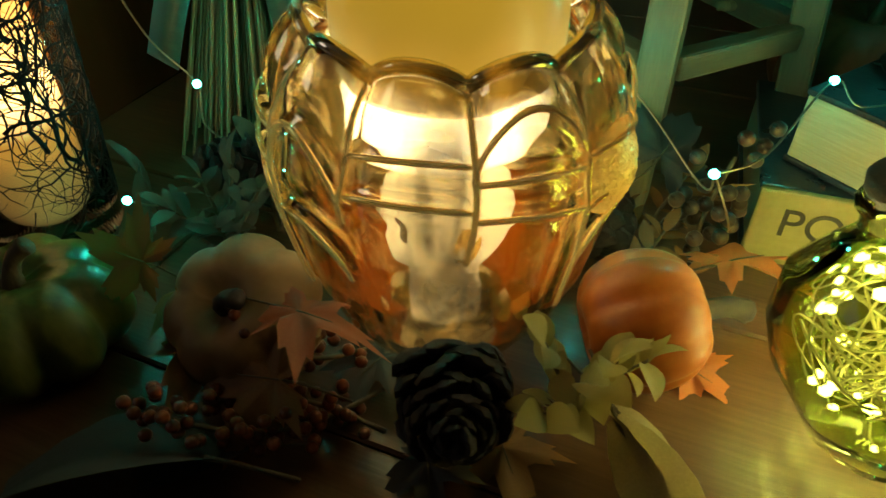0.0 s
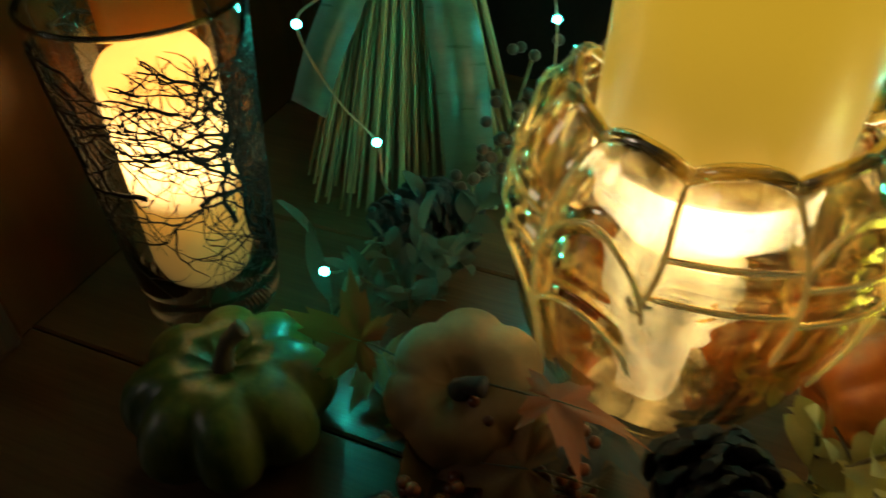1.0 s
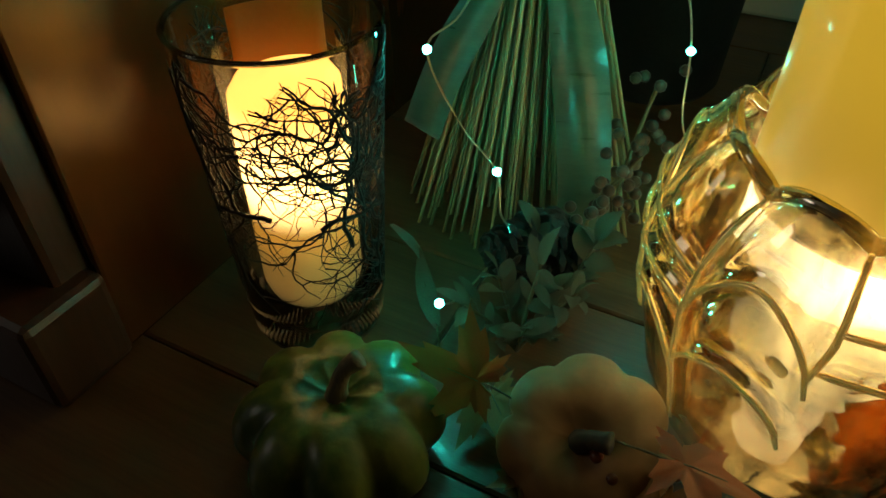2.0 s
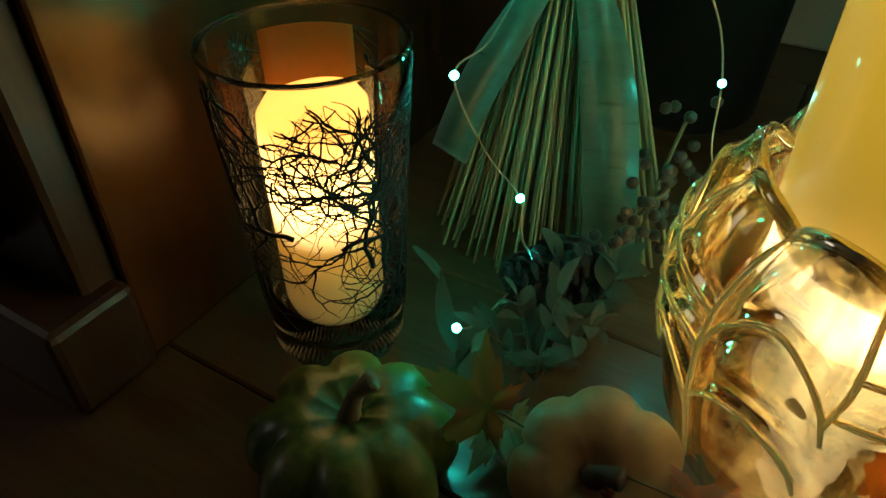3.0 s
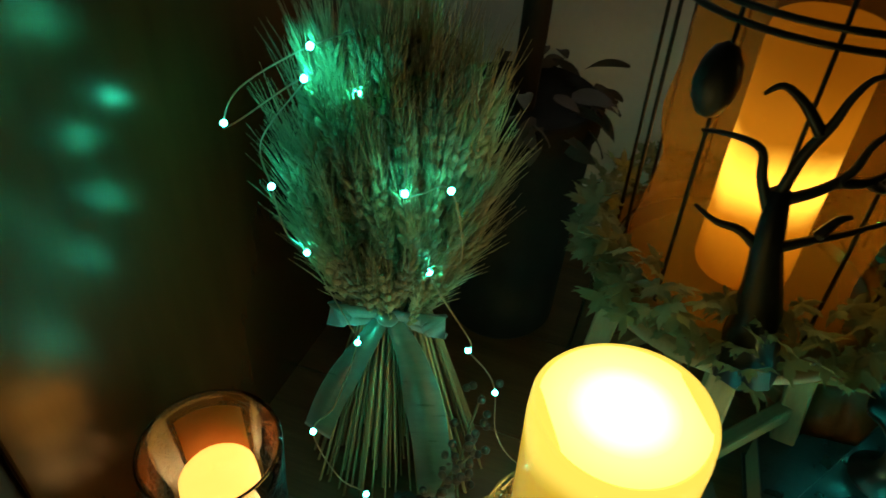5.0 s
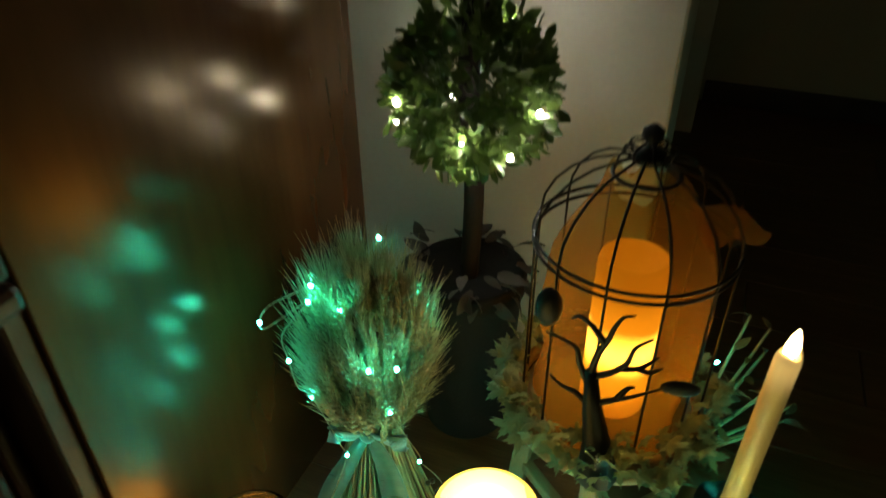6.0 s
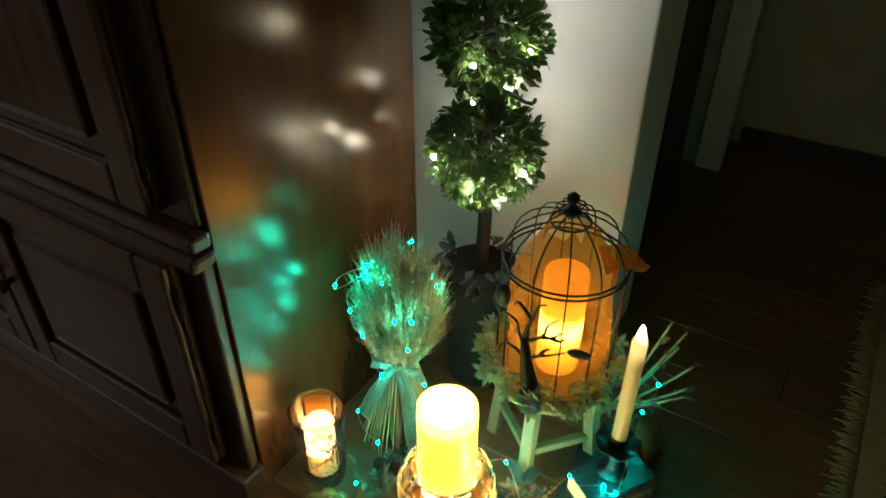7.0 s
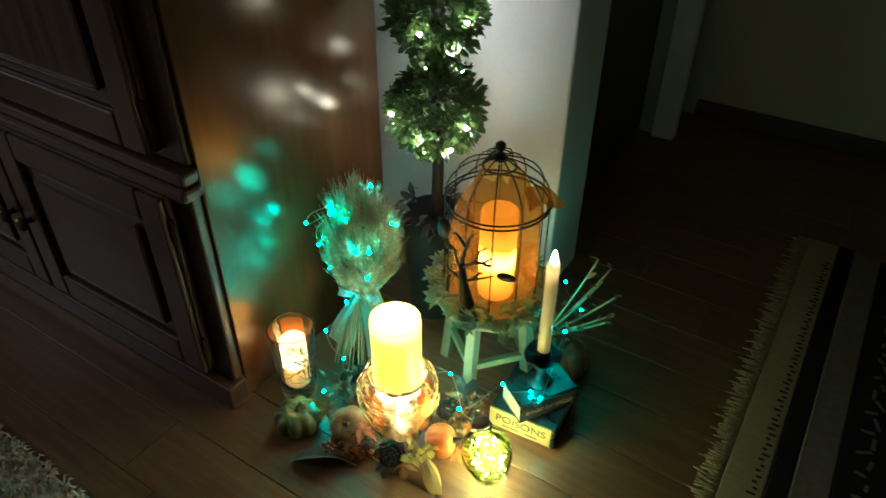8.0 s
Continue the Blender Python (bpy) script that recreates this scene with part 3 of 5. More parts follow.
def web_lines():
    """The raised threads of the web, as (angle, height) points."""
    lines, step = [], 2 * math.pi / RIBS
    us = [i / 16 for i in range(17)]
    for k in range(RIBS):
        a0 = CUSP + k * step
        low = (0.088, 0.050, 0.062, 0.045, 0.058)[k % 5] if k != RIBS - 1 else 0.104
        lines.append([(a0 + 0.035 * math.sin(4 * u + 2.1 * k) * u, HTOP - (HTOP - low) * u) for u in [i / 24 for i in range(25)]])
        flat = ((0.1165, 0.1135, 0.0), (0.1040, 0.0985, 0.002), (0.1170, 0.1150, 0.0155))
        bubble = ((0.1000, 0.0980, 0.0220), (0.0740, 0.0720, 0.0190))
        if k == RIBS - 1:
            rows = ((0.1215, 0.1220, -0.0006), (0.1080, 0.1075, 0.0012))
        else:
            rows = flat if k % 3 == 0 else bubble if k % 3 == 2 else (flat[0], (0.0975, 0.1000, 0.004), bubble[1])
        for h0, h1, arch in rows:
            lines.append([(a0 + step * u, h0 + (h1 - h0) * u + arch * math.sin(math.pi * u) ** 0.55) for u in us])
    return lines


def ridge_height(angles, heights):
    """How far the threads stand proud, over a grid of angles and heights."""
    A, H = np.meshgrid(np.array(angles), np.array(heights))
    best = np.full(A.shape, 1.0)
    for ln in web_lines():
        fine = [(p[0] + (q[0] - p[0]) * s, p[1] + (q[1] - p[1]) * s) for p, q in zip(ln, ln[1:]) for s in (0.0, 0.5)]
        for a, h in fine:
            da = (A - a + math.pi) % (2 * math.pi) - math.pi
            best = np.minimum(best, (da * 0.056) ** 2 + (H - h) ** 2)
    return 0.0030 * np.exp(-best / 0.0021 ** 2), 0.0022 * (1 - np.exp(-best / 0.0075 ** 2))


NA, NH = 320, 110
angles = [2 * math.pi * i / NA for i in range(NA)]
levels = [HTOP * (j / NH) for j in range(NH + 1)]
proud, belly = ridge_height(angles, levels)
verts, faces = [], []
for inner in (0, 1):
    for j, h in enumerate(levels):
        lift = max(0.0, h / HTOP - 0.55) / 0.45
        for i, a in enumerate(angles):
            lb = lobe(a)
            r = holder_r(h) * (1 - 0.060 * (1 - lb) * (0.4 + 0.6 * lift)) + 0.0030 * lift * lb
            r += -0.0024 if inner else proud[j][i] + belly[j][i] * min(1, h / 0.04)
            verts.append((r * math.cos(a), r * math.sin(a), h + lift ** 2 * (0.0085 * lb - 0.003) + 0.003 * inner * (1 - h / HTOP)))
row = NA * (NH + 1)
for j in range(NH):
    for i in range(NA):
        p, q = j * NA + i, j * NA + (i + 1) % NA
        faces += [(p, q, q + NA, p + NA), (row + q, row + p, row + p + NA, row + q + NA)]
for i in range(NA):
    p, q = NH * NA + i, NH * NA + (i + 1) % NA
    faces.append((p, q, row + q, row + p))
faces += [tuple(range(NA))[::-1], tuple(row + i for i in range(NA))]
me = bpy.data.meshes.new("shell")
me.from_pydata(verts, [], faces)
me.materials.append(M_MERC)
me.polygons.foreach_set("use_smooth", [True] * len(me.polygons))
shell = part("shell", me, None, holder)
shell.visible_shadow = False
# Core's glow is painted emission, brighter at the top, to fill the upper cells.
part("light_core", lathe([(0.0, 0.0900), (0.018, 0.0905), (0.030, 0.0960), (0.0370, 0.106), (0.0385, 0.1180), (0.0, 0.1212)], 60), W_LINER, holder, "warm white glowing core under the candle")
part("rim", tube([((0.0470 - 0.0020 * (1 - lobe(a)) + 0.0022 * lobe(a)) * math.cos(a), (0.0470 - 0.0020 * (1 - lobe(a)) + 0.0022 * lobe(a)) * math.sin(a), HTOP - 0.003 + 0.0085 * lobe(a)) for a in [2 * math.pi * i / 200 for i in range(201)]], 0.0027, 8), M_RIDGE, holder, "rolled silvered rim").visible_shadow = False


def skin_r(a, h):
    lift = max(0.0, h / HTOP - 0.55) / 0.45
    return holder_r(h) * (1 - 0.060 * (1 - lobe(a)) * (0.4 + 0.6 * lift)) + 0.0024


for ln in web_lines():
    pts = [((skin_r(a, h) + 0.0020) * math.cos(a), (skin_r(a, h) + 0.0020) * math.sin(a), h + max(0.0, (h / HTOP - 0.55) / 0.45) ** 2 * (0.0085 * lobe(a) - 0.003)) for a, h in ln]
    part("ridge", tube(pts, [0.0007] + [0.00105] * (len(pts) - 2) + [0.0007], 8), M_WEB, holder, "raised gold web thread").visible_shadow = False


def patch_grid(a0, a1, h0, h1, na, nh, radius):
    """A sheet round the axis between two edges a0(h) and a1(h)."""
    bm = bmesh.new()
    grid = []
    for j in range(nh + 1):
        h = h0 + (h1 - h0) * j / nh
        grid.append([])
        for i in range(na + 1):
            a = a0(h) + (a1(h) - a0(h)) * i / na
            r = radius(a, h)
            grid[-1].append(bm.verts.new((r * math.cos(a), r * math.sin(a), h)))
    for j in range(nh):
        for i in range(na):
            bm.faces.new((grid[j][i], grid[j][i + 1], grid[j + 1][i + 1], grid[j + 1][i]))
    return bm


# a milky skull form stands inside the glass; its glow is painted emission
FACE = radians(-94)
# Left eye's grey puts the hollow's shade into colour, as the emission is flat.
EYES = ((-0.66, 0.0605, M_SOCKET, "frosted eye hollow with its shade painted grey"), (0.60, 0.0600, M_GLITTER, "glittering gold eye hollow"))


def skull_r(a, h):
    da = (a - FACE + math.pi) % (2 * math.pi) - math.pi
    dome = 0.0280 * math.sqrt(max(0.0, 1 - ((h - 0.0620) / 0.0265) ** 2))
    jaw = (0.0175 + 0.0015 * math.cos(2 * da)) * min(1.0, max(0.0, (h - 0.004) / 0.006)) ** 0.5 if h < 0.053 else 0.0
    r = max(dome, jaw)
    for ea, eh, _, _ in EYES:
        r -= 0.0075 * math.exp(-(((da - ea) / 0.26) ** 2 + ((h - eh) / 0.0066) ** 2) ** 2)
    r -= 0.0045 * math.exp(-(da / 0.14) ** 2 - ((h - 0.0445) / 0.0050) ** 2)
    r -= 0.0016 * math.exp(-((h - 0.0260) / 0.0018) ** 2) * math.exp(-(da / 0.8) ** 2)
    r += 0.0020 * math.exp(-((abs(da) - 0.75) / 0.22) ** 2 - ((h - 0.0465) / 0.005) ** 2)
    return max(0.0005, r)


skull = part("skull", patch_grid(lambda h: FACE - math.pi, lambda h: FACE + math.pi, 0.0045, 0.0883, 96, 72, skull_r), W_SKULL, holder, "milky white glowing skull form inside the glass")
for ea, eh, mat, label in EYES:
    r = skull_r(FACE + ea, eh) + 0.0012
    part("eye_socket", ball(0.0062, (0, 0, 0), 3, (1.0, 1.0, 0.95)), mat, skull, label, m=pose(0, 0, 0, 0, 0, math.degrees(FACE + ea)) @ Matrix.Translation((r, 0, eh)) @ Matrix.Diagonal((0.35, 1, 1, 1)))
part("amber_lining", patch_grid(lambda h: FACE + radians(48), lambda h: FACE + radians(312), 0.008, 0.046, 60, 12, lambda a, h: holder_r(h) * 0.80), M_AMBER, holder, "amber glass lining low behind the skull").visible_shadow = False
GA, GH = radians(-22), 0.104


def glitter_r(a, h):
    q = max(0.0, 1 - ((a - GA) / 0.27) ** 2 - ((h - GH) / 0.0165) ** 2)
    return skin_r(a, h) - 0.001 + 0.0055 * math.sqrt(q) + 0.0011 * q * noise.noise(Vector((a * 45, h * 700, 2.0)))


part("glitter_patch", patch_grid(lambda h: GA - 0.27 * math.sqrt(max(0, 1 - ((h - GH) / 0.0165) ** 2)), lambda h: GA + 0.27 * math.sqrt(max(0, 1 - ((h - GH) / 0.0165) ** 2)) + 0.002, GH - 0.0165, GH + 0.0165, 40, 40, glitter_r), M_GLITTER, holder, "crusted gold glitter boss")

candle = thing("pillar_candle", (CX, CY, 0.1225), "thick ivory wax pillar candle lit from within", "candle")
R = 0.0396
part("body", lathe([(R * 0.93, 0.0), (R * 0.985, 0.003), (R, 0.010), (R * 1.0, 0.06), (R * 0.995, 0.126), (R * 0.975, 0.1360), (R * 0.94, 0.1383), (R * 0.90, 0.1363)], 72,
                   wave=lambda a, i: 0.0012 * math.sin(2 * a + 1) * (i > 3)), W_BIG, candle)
part("melt_cup", lathe([(0.0, 0.110), (R * 0.3, 0.1105), (R * 0.6, 0.115), (R * 0.80, 0.125), (R * 0.905, 0.1370)], 60), W_CUP, candle, "glowing hollow of molten-looking wax")
part("wick_tip", lathe([(0.0025, 0.110), (0.004, 0.116), (0.0026, 0.123), (0, 0.126)], 16), W_FLAME, candle)

VX, VY = 0.007, 0.463
vase = thing("hurricane_vase", (VX, VY, 0.0), "clear glass hurricane vase printed with black bare branches", "vase")
VR = [(0.0300, 0.0), (0.0320, 0.005), (0.0340, 0.05), (0.0365, 0.10), (0.0398, 0.1505)]


def vase_r(h):
    for (r0, z0), (r1, z1) in zip(VR, VR[1:]):
        if h <= z1:
            return r0 + (r1 - r0) * max(0, (h - z0)) / (z1 - z0)
    return VR[-1][0]


gl = part("glass", lathe(VR + [(0.0404, 0.1520), (0.0392, 0.1525), (0.0382, 0.1505), (0.0349, 0.10), (0.0323, 0.05), (0.0300, 0.005), (0, 0.004)], 72), M_GLASS, vase)
gl.visible_shadow = False
part("rim", tube([(0.0398 * math.cos(2 * math.pi * i / 72), 0.0398 * math.sin(2 * math.pi * i / 72), 0.1520) for i in range(73)], 0.0010, 6), M_GLASS, vase).visible_shadow = False
bm = bmesh.new()
rnd = random.Random(12)


def grow(a, h, way, r, steps, depth):
    pts, rad = [], []
    for i in range(steps):
        pts.append((math.cos(a) * (vase_r(h) + 0.0006), math.sin(a) * (vase_r(h) + 0.0006), h))
        rad.append(r * (1 - 0.75 * i / steps))
        way += rnd.uniform(-0.55, 0.55)
        step = 0.0042
        a += math.cos(way) * step / 0.039
        h += math.sin(way) * step
        if h < 0.018 or h > 0.141 + 0.007 * math.sin(5 * a):
            break
        if depth < 3 and i > 1 and rnd.random() < (0.50 if depth < 2 else 0.40):
            grow(a, h, way + rnd.choice((-1, 1)) * rnd.uniform(0.6, 1.3), r * 0.64, int(steps * 0.8), depth + 1)
    if len(pts) > 2:
        tube_into(bm, pts, rad, 4)


for i in range(15):
    up = ((i * 0.618) % 1) ** 0.5
    grow(2 * math.pi * i * 0.382 + rnd.uniform(-0.3, 0.3), 0.030 + 0.114 * up, rnd.uniform(0.2, 2.9) if up < 0.7 else rnd.uniform(0, 6.28), 0.0014 - 0.0005 * up, 16, 0)
part("branch_print", bm, M_BLACK, vase, "black bare-branch print")
# Amber sheet put in for the candle's reflection on the rear glass.
part("inner_paper", strip([(0.0332 * math.cos(a), 0.0332 * math.sin(a), 0.102) for a in [radians(82 + 7.8 * i) for i in range(10)]], [0.088] * 10, (0, 0, 1)), M_PANEL, vase, "amber translucent sheet standing in for the candle reflected in the glass")
vc = thing("vase_candle", (VX, VY, 0.0045), "amber-lit wax candle inside a glass vase", "candle")
r = 0.0232
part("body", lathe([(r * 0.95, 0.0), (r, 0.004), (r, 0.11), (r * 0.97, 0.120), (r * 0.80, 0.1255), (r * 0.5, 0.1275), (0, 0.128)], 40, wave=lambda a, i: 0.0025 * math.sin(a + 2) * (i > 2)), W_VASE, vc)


# ---- sheaf of wheat ----
SX, SY, KZ = 0.088, 0.592, 0.166
sheaf = thing("wheat_sheaf", (SX, SY, 0.0), "bound sheaf of dried wheat standing on its stalks", "wheat sheaf")
rnd = random.Random(21)
stalk = mesh_of(tube([(0, 0, 0), (0.3, 0.003, 0.5), (0, 0, 1)], [1, 1, 0.8], 5), "stalk", M_STRAW)
for i in range(130):
    a, q = rnd.uniform(0, 2 * math.pi), math.sqrt(rnd.random())
    foot = Vector((0.078 * q * math.cos(a), 0.058 * q * math.sin(a) - 0.006, 0.001))
    head = Vector((0.016 * q * math.cos(a), 0.014 * q * math.sin(a), KZ + 0.02))
    d = head - foot
    m = Matrix.Translation(foot) @ d.to_track_quat("Z", "Y").to_matrix().to_4x4() @ Matrix.Diagonal((0.00115, 0.00115, d.length, 1))
    part("stalk", stalk, None, sheaf, m=m)


def wheat_ear(seed):
    """A bearded ear: overlapping spikelets in two ranks, each with a long fine awn."""
    rs = random.Random(seed)
    bm = bmesh.new()
    for i in range(15):
        t = i / 15
        a = i * math.pi + 0.35 * math.sin(i * 1.7) + (math.pi / 2 if i % 4 > 1 else 0)
        p = Vector((0.0032 * math.cos(a), 0.0032 * math.sin(a), 0.050 * t))
        fat = 1 - 0.45 * t
        bmesh.ops.create_icosphere(bm, subdivisions=1, radius=1, matrix=Matrix.Translation(p) @ Matrix.Rotation(0.42, 4, Vector((-math.sin(a), math.cos(a), 0))) @ Matrix.Diagonal((0.0036 * fat, 0.0028 * fat, 0.0072, 1)))
        for k in range(1 + (i % 3 == 0)):
            b = a + rs.uniform(-0.9, 0.9)
            ln, sp = rs.uniform(0.030, 0.052), rs.uniform(0.05, 0.22)
            out = Vector((math.cos(b), math.sin(b), 0))
            tube_into(bm, [p, p + out * ln * sp * 0.4 + Vector((0, 0, ln * 0.5)), p + out * ln * sp + Vector((0, 0, ln))], [0.00045, 0.00036, 0.00015], 3)
    return bm


EARS = [mesh_of(wheat_ear(i), "wheat_ear", M_EAR) for i in range(4)]
for i in range(225):
    a, u = i * 2.39996, -0.97 + 1.96 * ((i + 0.5) / 225)
    w = math.sqrt(max(0.0, 1 - u * u)) * (1 - 0.10 * u)
    deep = 1.0 if i % 4 else rnd.uniform(0.5, 0.85)
    tip = Vector((0.062 * w * math.cos(a), 0.054 * w * math.sin(a), 0.270 + 0.097 * u))
    tip = Vector((tip.x * deep, tip.y * deep, tip.z)) + Vector((rnd.uniform(-1, 1), rnd.uniform(-1, 1), rnd.uniform(-1, 1))) * 0.006
    d = (tip - Vector((0, 0, KZ - 0.02))).normalized()
    d2 = (d + Vector((rnd.uniform(-0.15, 0.15), rnd.uniform(-0.15, 0.15), 0.30 + rnd.uniform(-0.1, 0.15)))).normalized()
    s = rnd.uniform(0.70, 0.92)
    m = Matrix.Translation(tip - d2 * 0.050 * s) @ d2.to_track_quat("Z", "Y").to_matrix().to_4x4() @ Matrix.Rotation(rnd.uniform(0, 6), 4, "Z") @ Matrix.Diagonal((s, s, s, 1))
    part("wheat_ear", EARS[i % 4], None, sheaf, m=m)
bow = part("bow", tube([(0.019 * math.cos(t), 0.017 * math.sin(t), KZ + 0.002 * math.sin(2 * t)) for t in [2 * math.pi * i / 24 for i in range(25)]], 0.0055, 8), M_RIBBON, sheaf, "sage green satin ribbon bow")
for s in (-1, 1):
    loop = spline([(0, -0.022, KZ), (s * 0.014, -0.030, KZ + 0.007), (s * 0.028, -0.030, KZ + 0.006), (s * 0.033, -0.024, KZ - 0.004), (s * 0.025, -0.021, KZ - 0.010), (s * 0.012, -0.021, KZ - 0.006), (0, -0.022, KZ)], 5)
    part("loop", strip(loop, [0.008 + 0.012 * math.sin(math.pi * i / (len(loop) - 1)) for i in range(len(loop))], (0, -0.35, 1)), M_RIBBON, bow)
for s, way, wd in ((-1, [(-0.002, -0.024, KZ), (-0.018, -0.032, KZ - 0.030), (-0.038, -0.040, KZ - 0.070), (-0.050, -0.046, KZ - 0.105)], 0.013), (1, [(0.003, -0.024, KZ), (0.018, -0.030, KZ - 0.035), (0.032, -0.044, KZ - 0.085), (0.042, -0.056, KZ - 0.155)], 0.018)):
    tail = spline(way, 6)
    part("tail", strip(tail, [0.009 + wd * min(1, i / (len(tail) * 0.5)) for i in range(len(tail))], (1, 0.2 * s, 0.25)), M_RIBBON, bow)
part("knot", ball(0.008, (0, -0.024, KZ), 2, (1, 0.7, 1.1)), M_RIBBON, bow)


# ---- stool and birdcage ----
QX, QY, QZ = 0.313, 0.630, 0.190
stool = thing("stool", (QX, QY, 0.0), "small round cream painted wooden stool", "stool")
part("seat", lathe([(0.088, QZ - 0.014), (0.093, QZ - 0.011), (0.094, QZ - 0.004), (0.091, QZ), (0.0, QZ)], 56), M_STOOL, stool)
LEGS = [radians(a) for a in (-97, -10, 82, 172)]
for a in LEGS:
    top, foot = Vector((0.066 * math.cos(a), 0.066 * math.sin(a), QZ - 0.012)), Vector((0.084 * math.cos(a), 0.084 * math.sin(a), 0.0))
    d = top - foot
    m = Matrix.Translation(foot) @ d.to_track_quat("Z", "X").to_matrix().to_4x4() @ Matrix.Rotation(a, 4, "Z")
    part("leg", box((0.018, 0.022, d.length), (0, 0, d.length / 2), 0.002), M_STOOL, stool, smooth=False, m=m)
for i in range(4):
    a, b = LEGS[i], LEGS[(i + 1) % 4]
    h = 0.075
    p, q = Vector((0.077 * math.cos(a), 0.077 * math.sin(a), h)), Vector((0.077 * math.cos(b), 0.077 * math.sin(b), h))
    d = q - p
    part("stretcher", box((0.012, 0.014, d.length - 0.02), (0, 0, d.length / 2), 0.002), M_STOOL, stool, smooth=False, m=Matrix.Translation(p) @ d.to_track_quat("Z", "Y").to_matrix().to_4x4())

cage = thing("birdcage", (QX + 0.002, QY - 0.002, QZ), "black wire birdcage with a domed lid around an orange light", "birdcage")
CR, CH, CT = 0.083, 0.186, 0.272


def circle(r, h, n=56):
    return [(r * math.cos(2 * math.pi * i / n), r * math.sin(2 * math.pi * i / n), h) for i in range(n + 1)]


part("ring", tube(circle(CR, CH), 0.0017, 6), M_BLACK, cage)
part("ring", tube(circle(CR + 0.0005, CH + 0.008), 0.0017, 6), M_BLACK, cage)
part("ring", tube(circle(CR, 0.004), 0.0020, 6), M_BLACK, cage)
part("crown_ring", tube(circle(0.026, CT - 0.022, 36), 0.0018, 6), M_BLACK, cage)
for i in range(12):
    a = 2 * math.pi * (i + 0.4) / 12
    c, s = math.cos(a), math.sin(a)
    pts = [(CR * c, CR * s, 0.004), (CR * c, CR * s, CH * 0.5), (CR * c, CR * s, CH + 0.008)]
    pts += [(CR * math.cos(u) * c, CR * math.cos(u) * s, CH + 0.008 + (CT - CH - 0.016) * math.sin(u)) for u in [radians(15 * k) for k in range(1, 6)]]
    part("bar", tube(pts + [(0.006 * c, 0.006 * s, CT - 0.006)], 0.0012, 5), M_BLACK, cage)
for i in range(8):
    a = 2 * math.pi * i / 8
    c, s = math.cos(a), math.sin(a)
    part("scroll", tube([((0.006 + 0.014 * math.sin(u)) * c, (0.006 + 0.014 * math.sin(u)) * s, CT - 0.010 + 0.011 * (1 - math.cos(u)) * 0.7) for u in [math.pi * k / 8 for k in range(9)]], 0.0011, 5), M_BLACK, cage)
part("finial", lathe([(0.011, CT - 0.012), (0.012, CT - 0.004), (0.004, CT), (0.0045, CT + 0.004), (0.0085, CT + 0.009), (0.008, CT + 0.015), (0.003, CT + 0.019), (0, CT + 0.0195)], 24), M_BLACK, cage)
part("clasp", box((0.010, 0.012, 0.014), (CR * 0.98, 0.012, CH + 0.004), 0.003), M_BLACK, cage)
# cut-out bare tree standing in front of the bars
tree = part("tree_cutout", tube([(-0.012, -0.0907, 0.0), (-0.017, -0.090, 0.045), (-0.025, -0.088, 0.085), (-0.029, -0.0868, 0.118)], [0.019, 0.012, 0.0078, 0.0052], 7), M_BLACK, cage, "flat black metal cut-out of a bare tree")
BOUGHS = [
    [(-0.029, 0.115), (-0.026, 0.138), (-0.020, 0.155), (-0.017, 0.168), (-0.012, 0.178), (-0.004, 0.181)],
    [(-0.028, 0.112), (-0.014, 0.122), (-0.004, 0.134), (0.000, 0.150), (0.012, 0.160)],
    [(-0.008, 0.128), (0.006, 0.130), (0.019, 0.142)],
    [(-0.022, 0.085), (-0.008, 0.094), (0.006, 0.100), (0.026, 0.108)],
    [(-0.006, 0.097), (0.000, 0.108), (0.006, 0.110)],
    [(-0.030, 0.105), (-0.038, 0.122), (-0.042, 0.136), (-0.054, 0.138), (-0.066, 0.134)],
    [(-0.026, 0.080), (-0.038, 0.090), (-0.050, 0.090), (-0.060, 0.094)],
    [(-0.022, 0.150), (-0.032, 0.162), (-0.042, 0.168), (-0.048, 0.162)],
    [(0.006, 0.130), (0.014, 0.126), (0.024, 0.130)],
]
for pts in BOUGHS:
    w = spline([(x, -math.sqrt(max(0.0, 0.0915 ** 2 - x * x)), z) for x, z in pts], 4)
    part("bough", tube(w, [0.0034 * (1 - 0.72 * i / (len(w) - 1)) for i in range(len(w))], 5), M_BLACK, tree)
part("ornament", ball(0.011, (0.042, -0.081, 0.104), 2, (1.5, 0.35, 0.75)), M_BLACK, tree, "small plain black metal shape")
part("ornament", ball(0.015, (-0.066, -0.064, 0.160), 2, (0.75, 0.5, 1.3)), M_BLACK, tree, "small plain black metal shape")

lamp_in = thing("cage_candle", (QX + 0.006, QY + 0.004, QZ + 0.001), "tall orange glowing candle inside a birdcage", "candle")
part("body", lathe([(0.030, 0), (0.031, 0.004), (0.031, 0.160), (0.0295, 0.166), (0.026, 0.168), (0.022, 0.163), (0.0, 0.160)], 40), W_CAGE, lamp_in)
gauze = thing("gauze_wrap", (QX + 0.004, QY, QZ + 0.001), "crumpled orange gauze around a candle in the birdcage", "fabric")
bm = bmesh.new()
rows = []
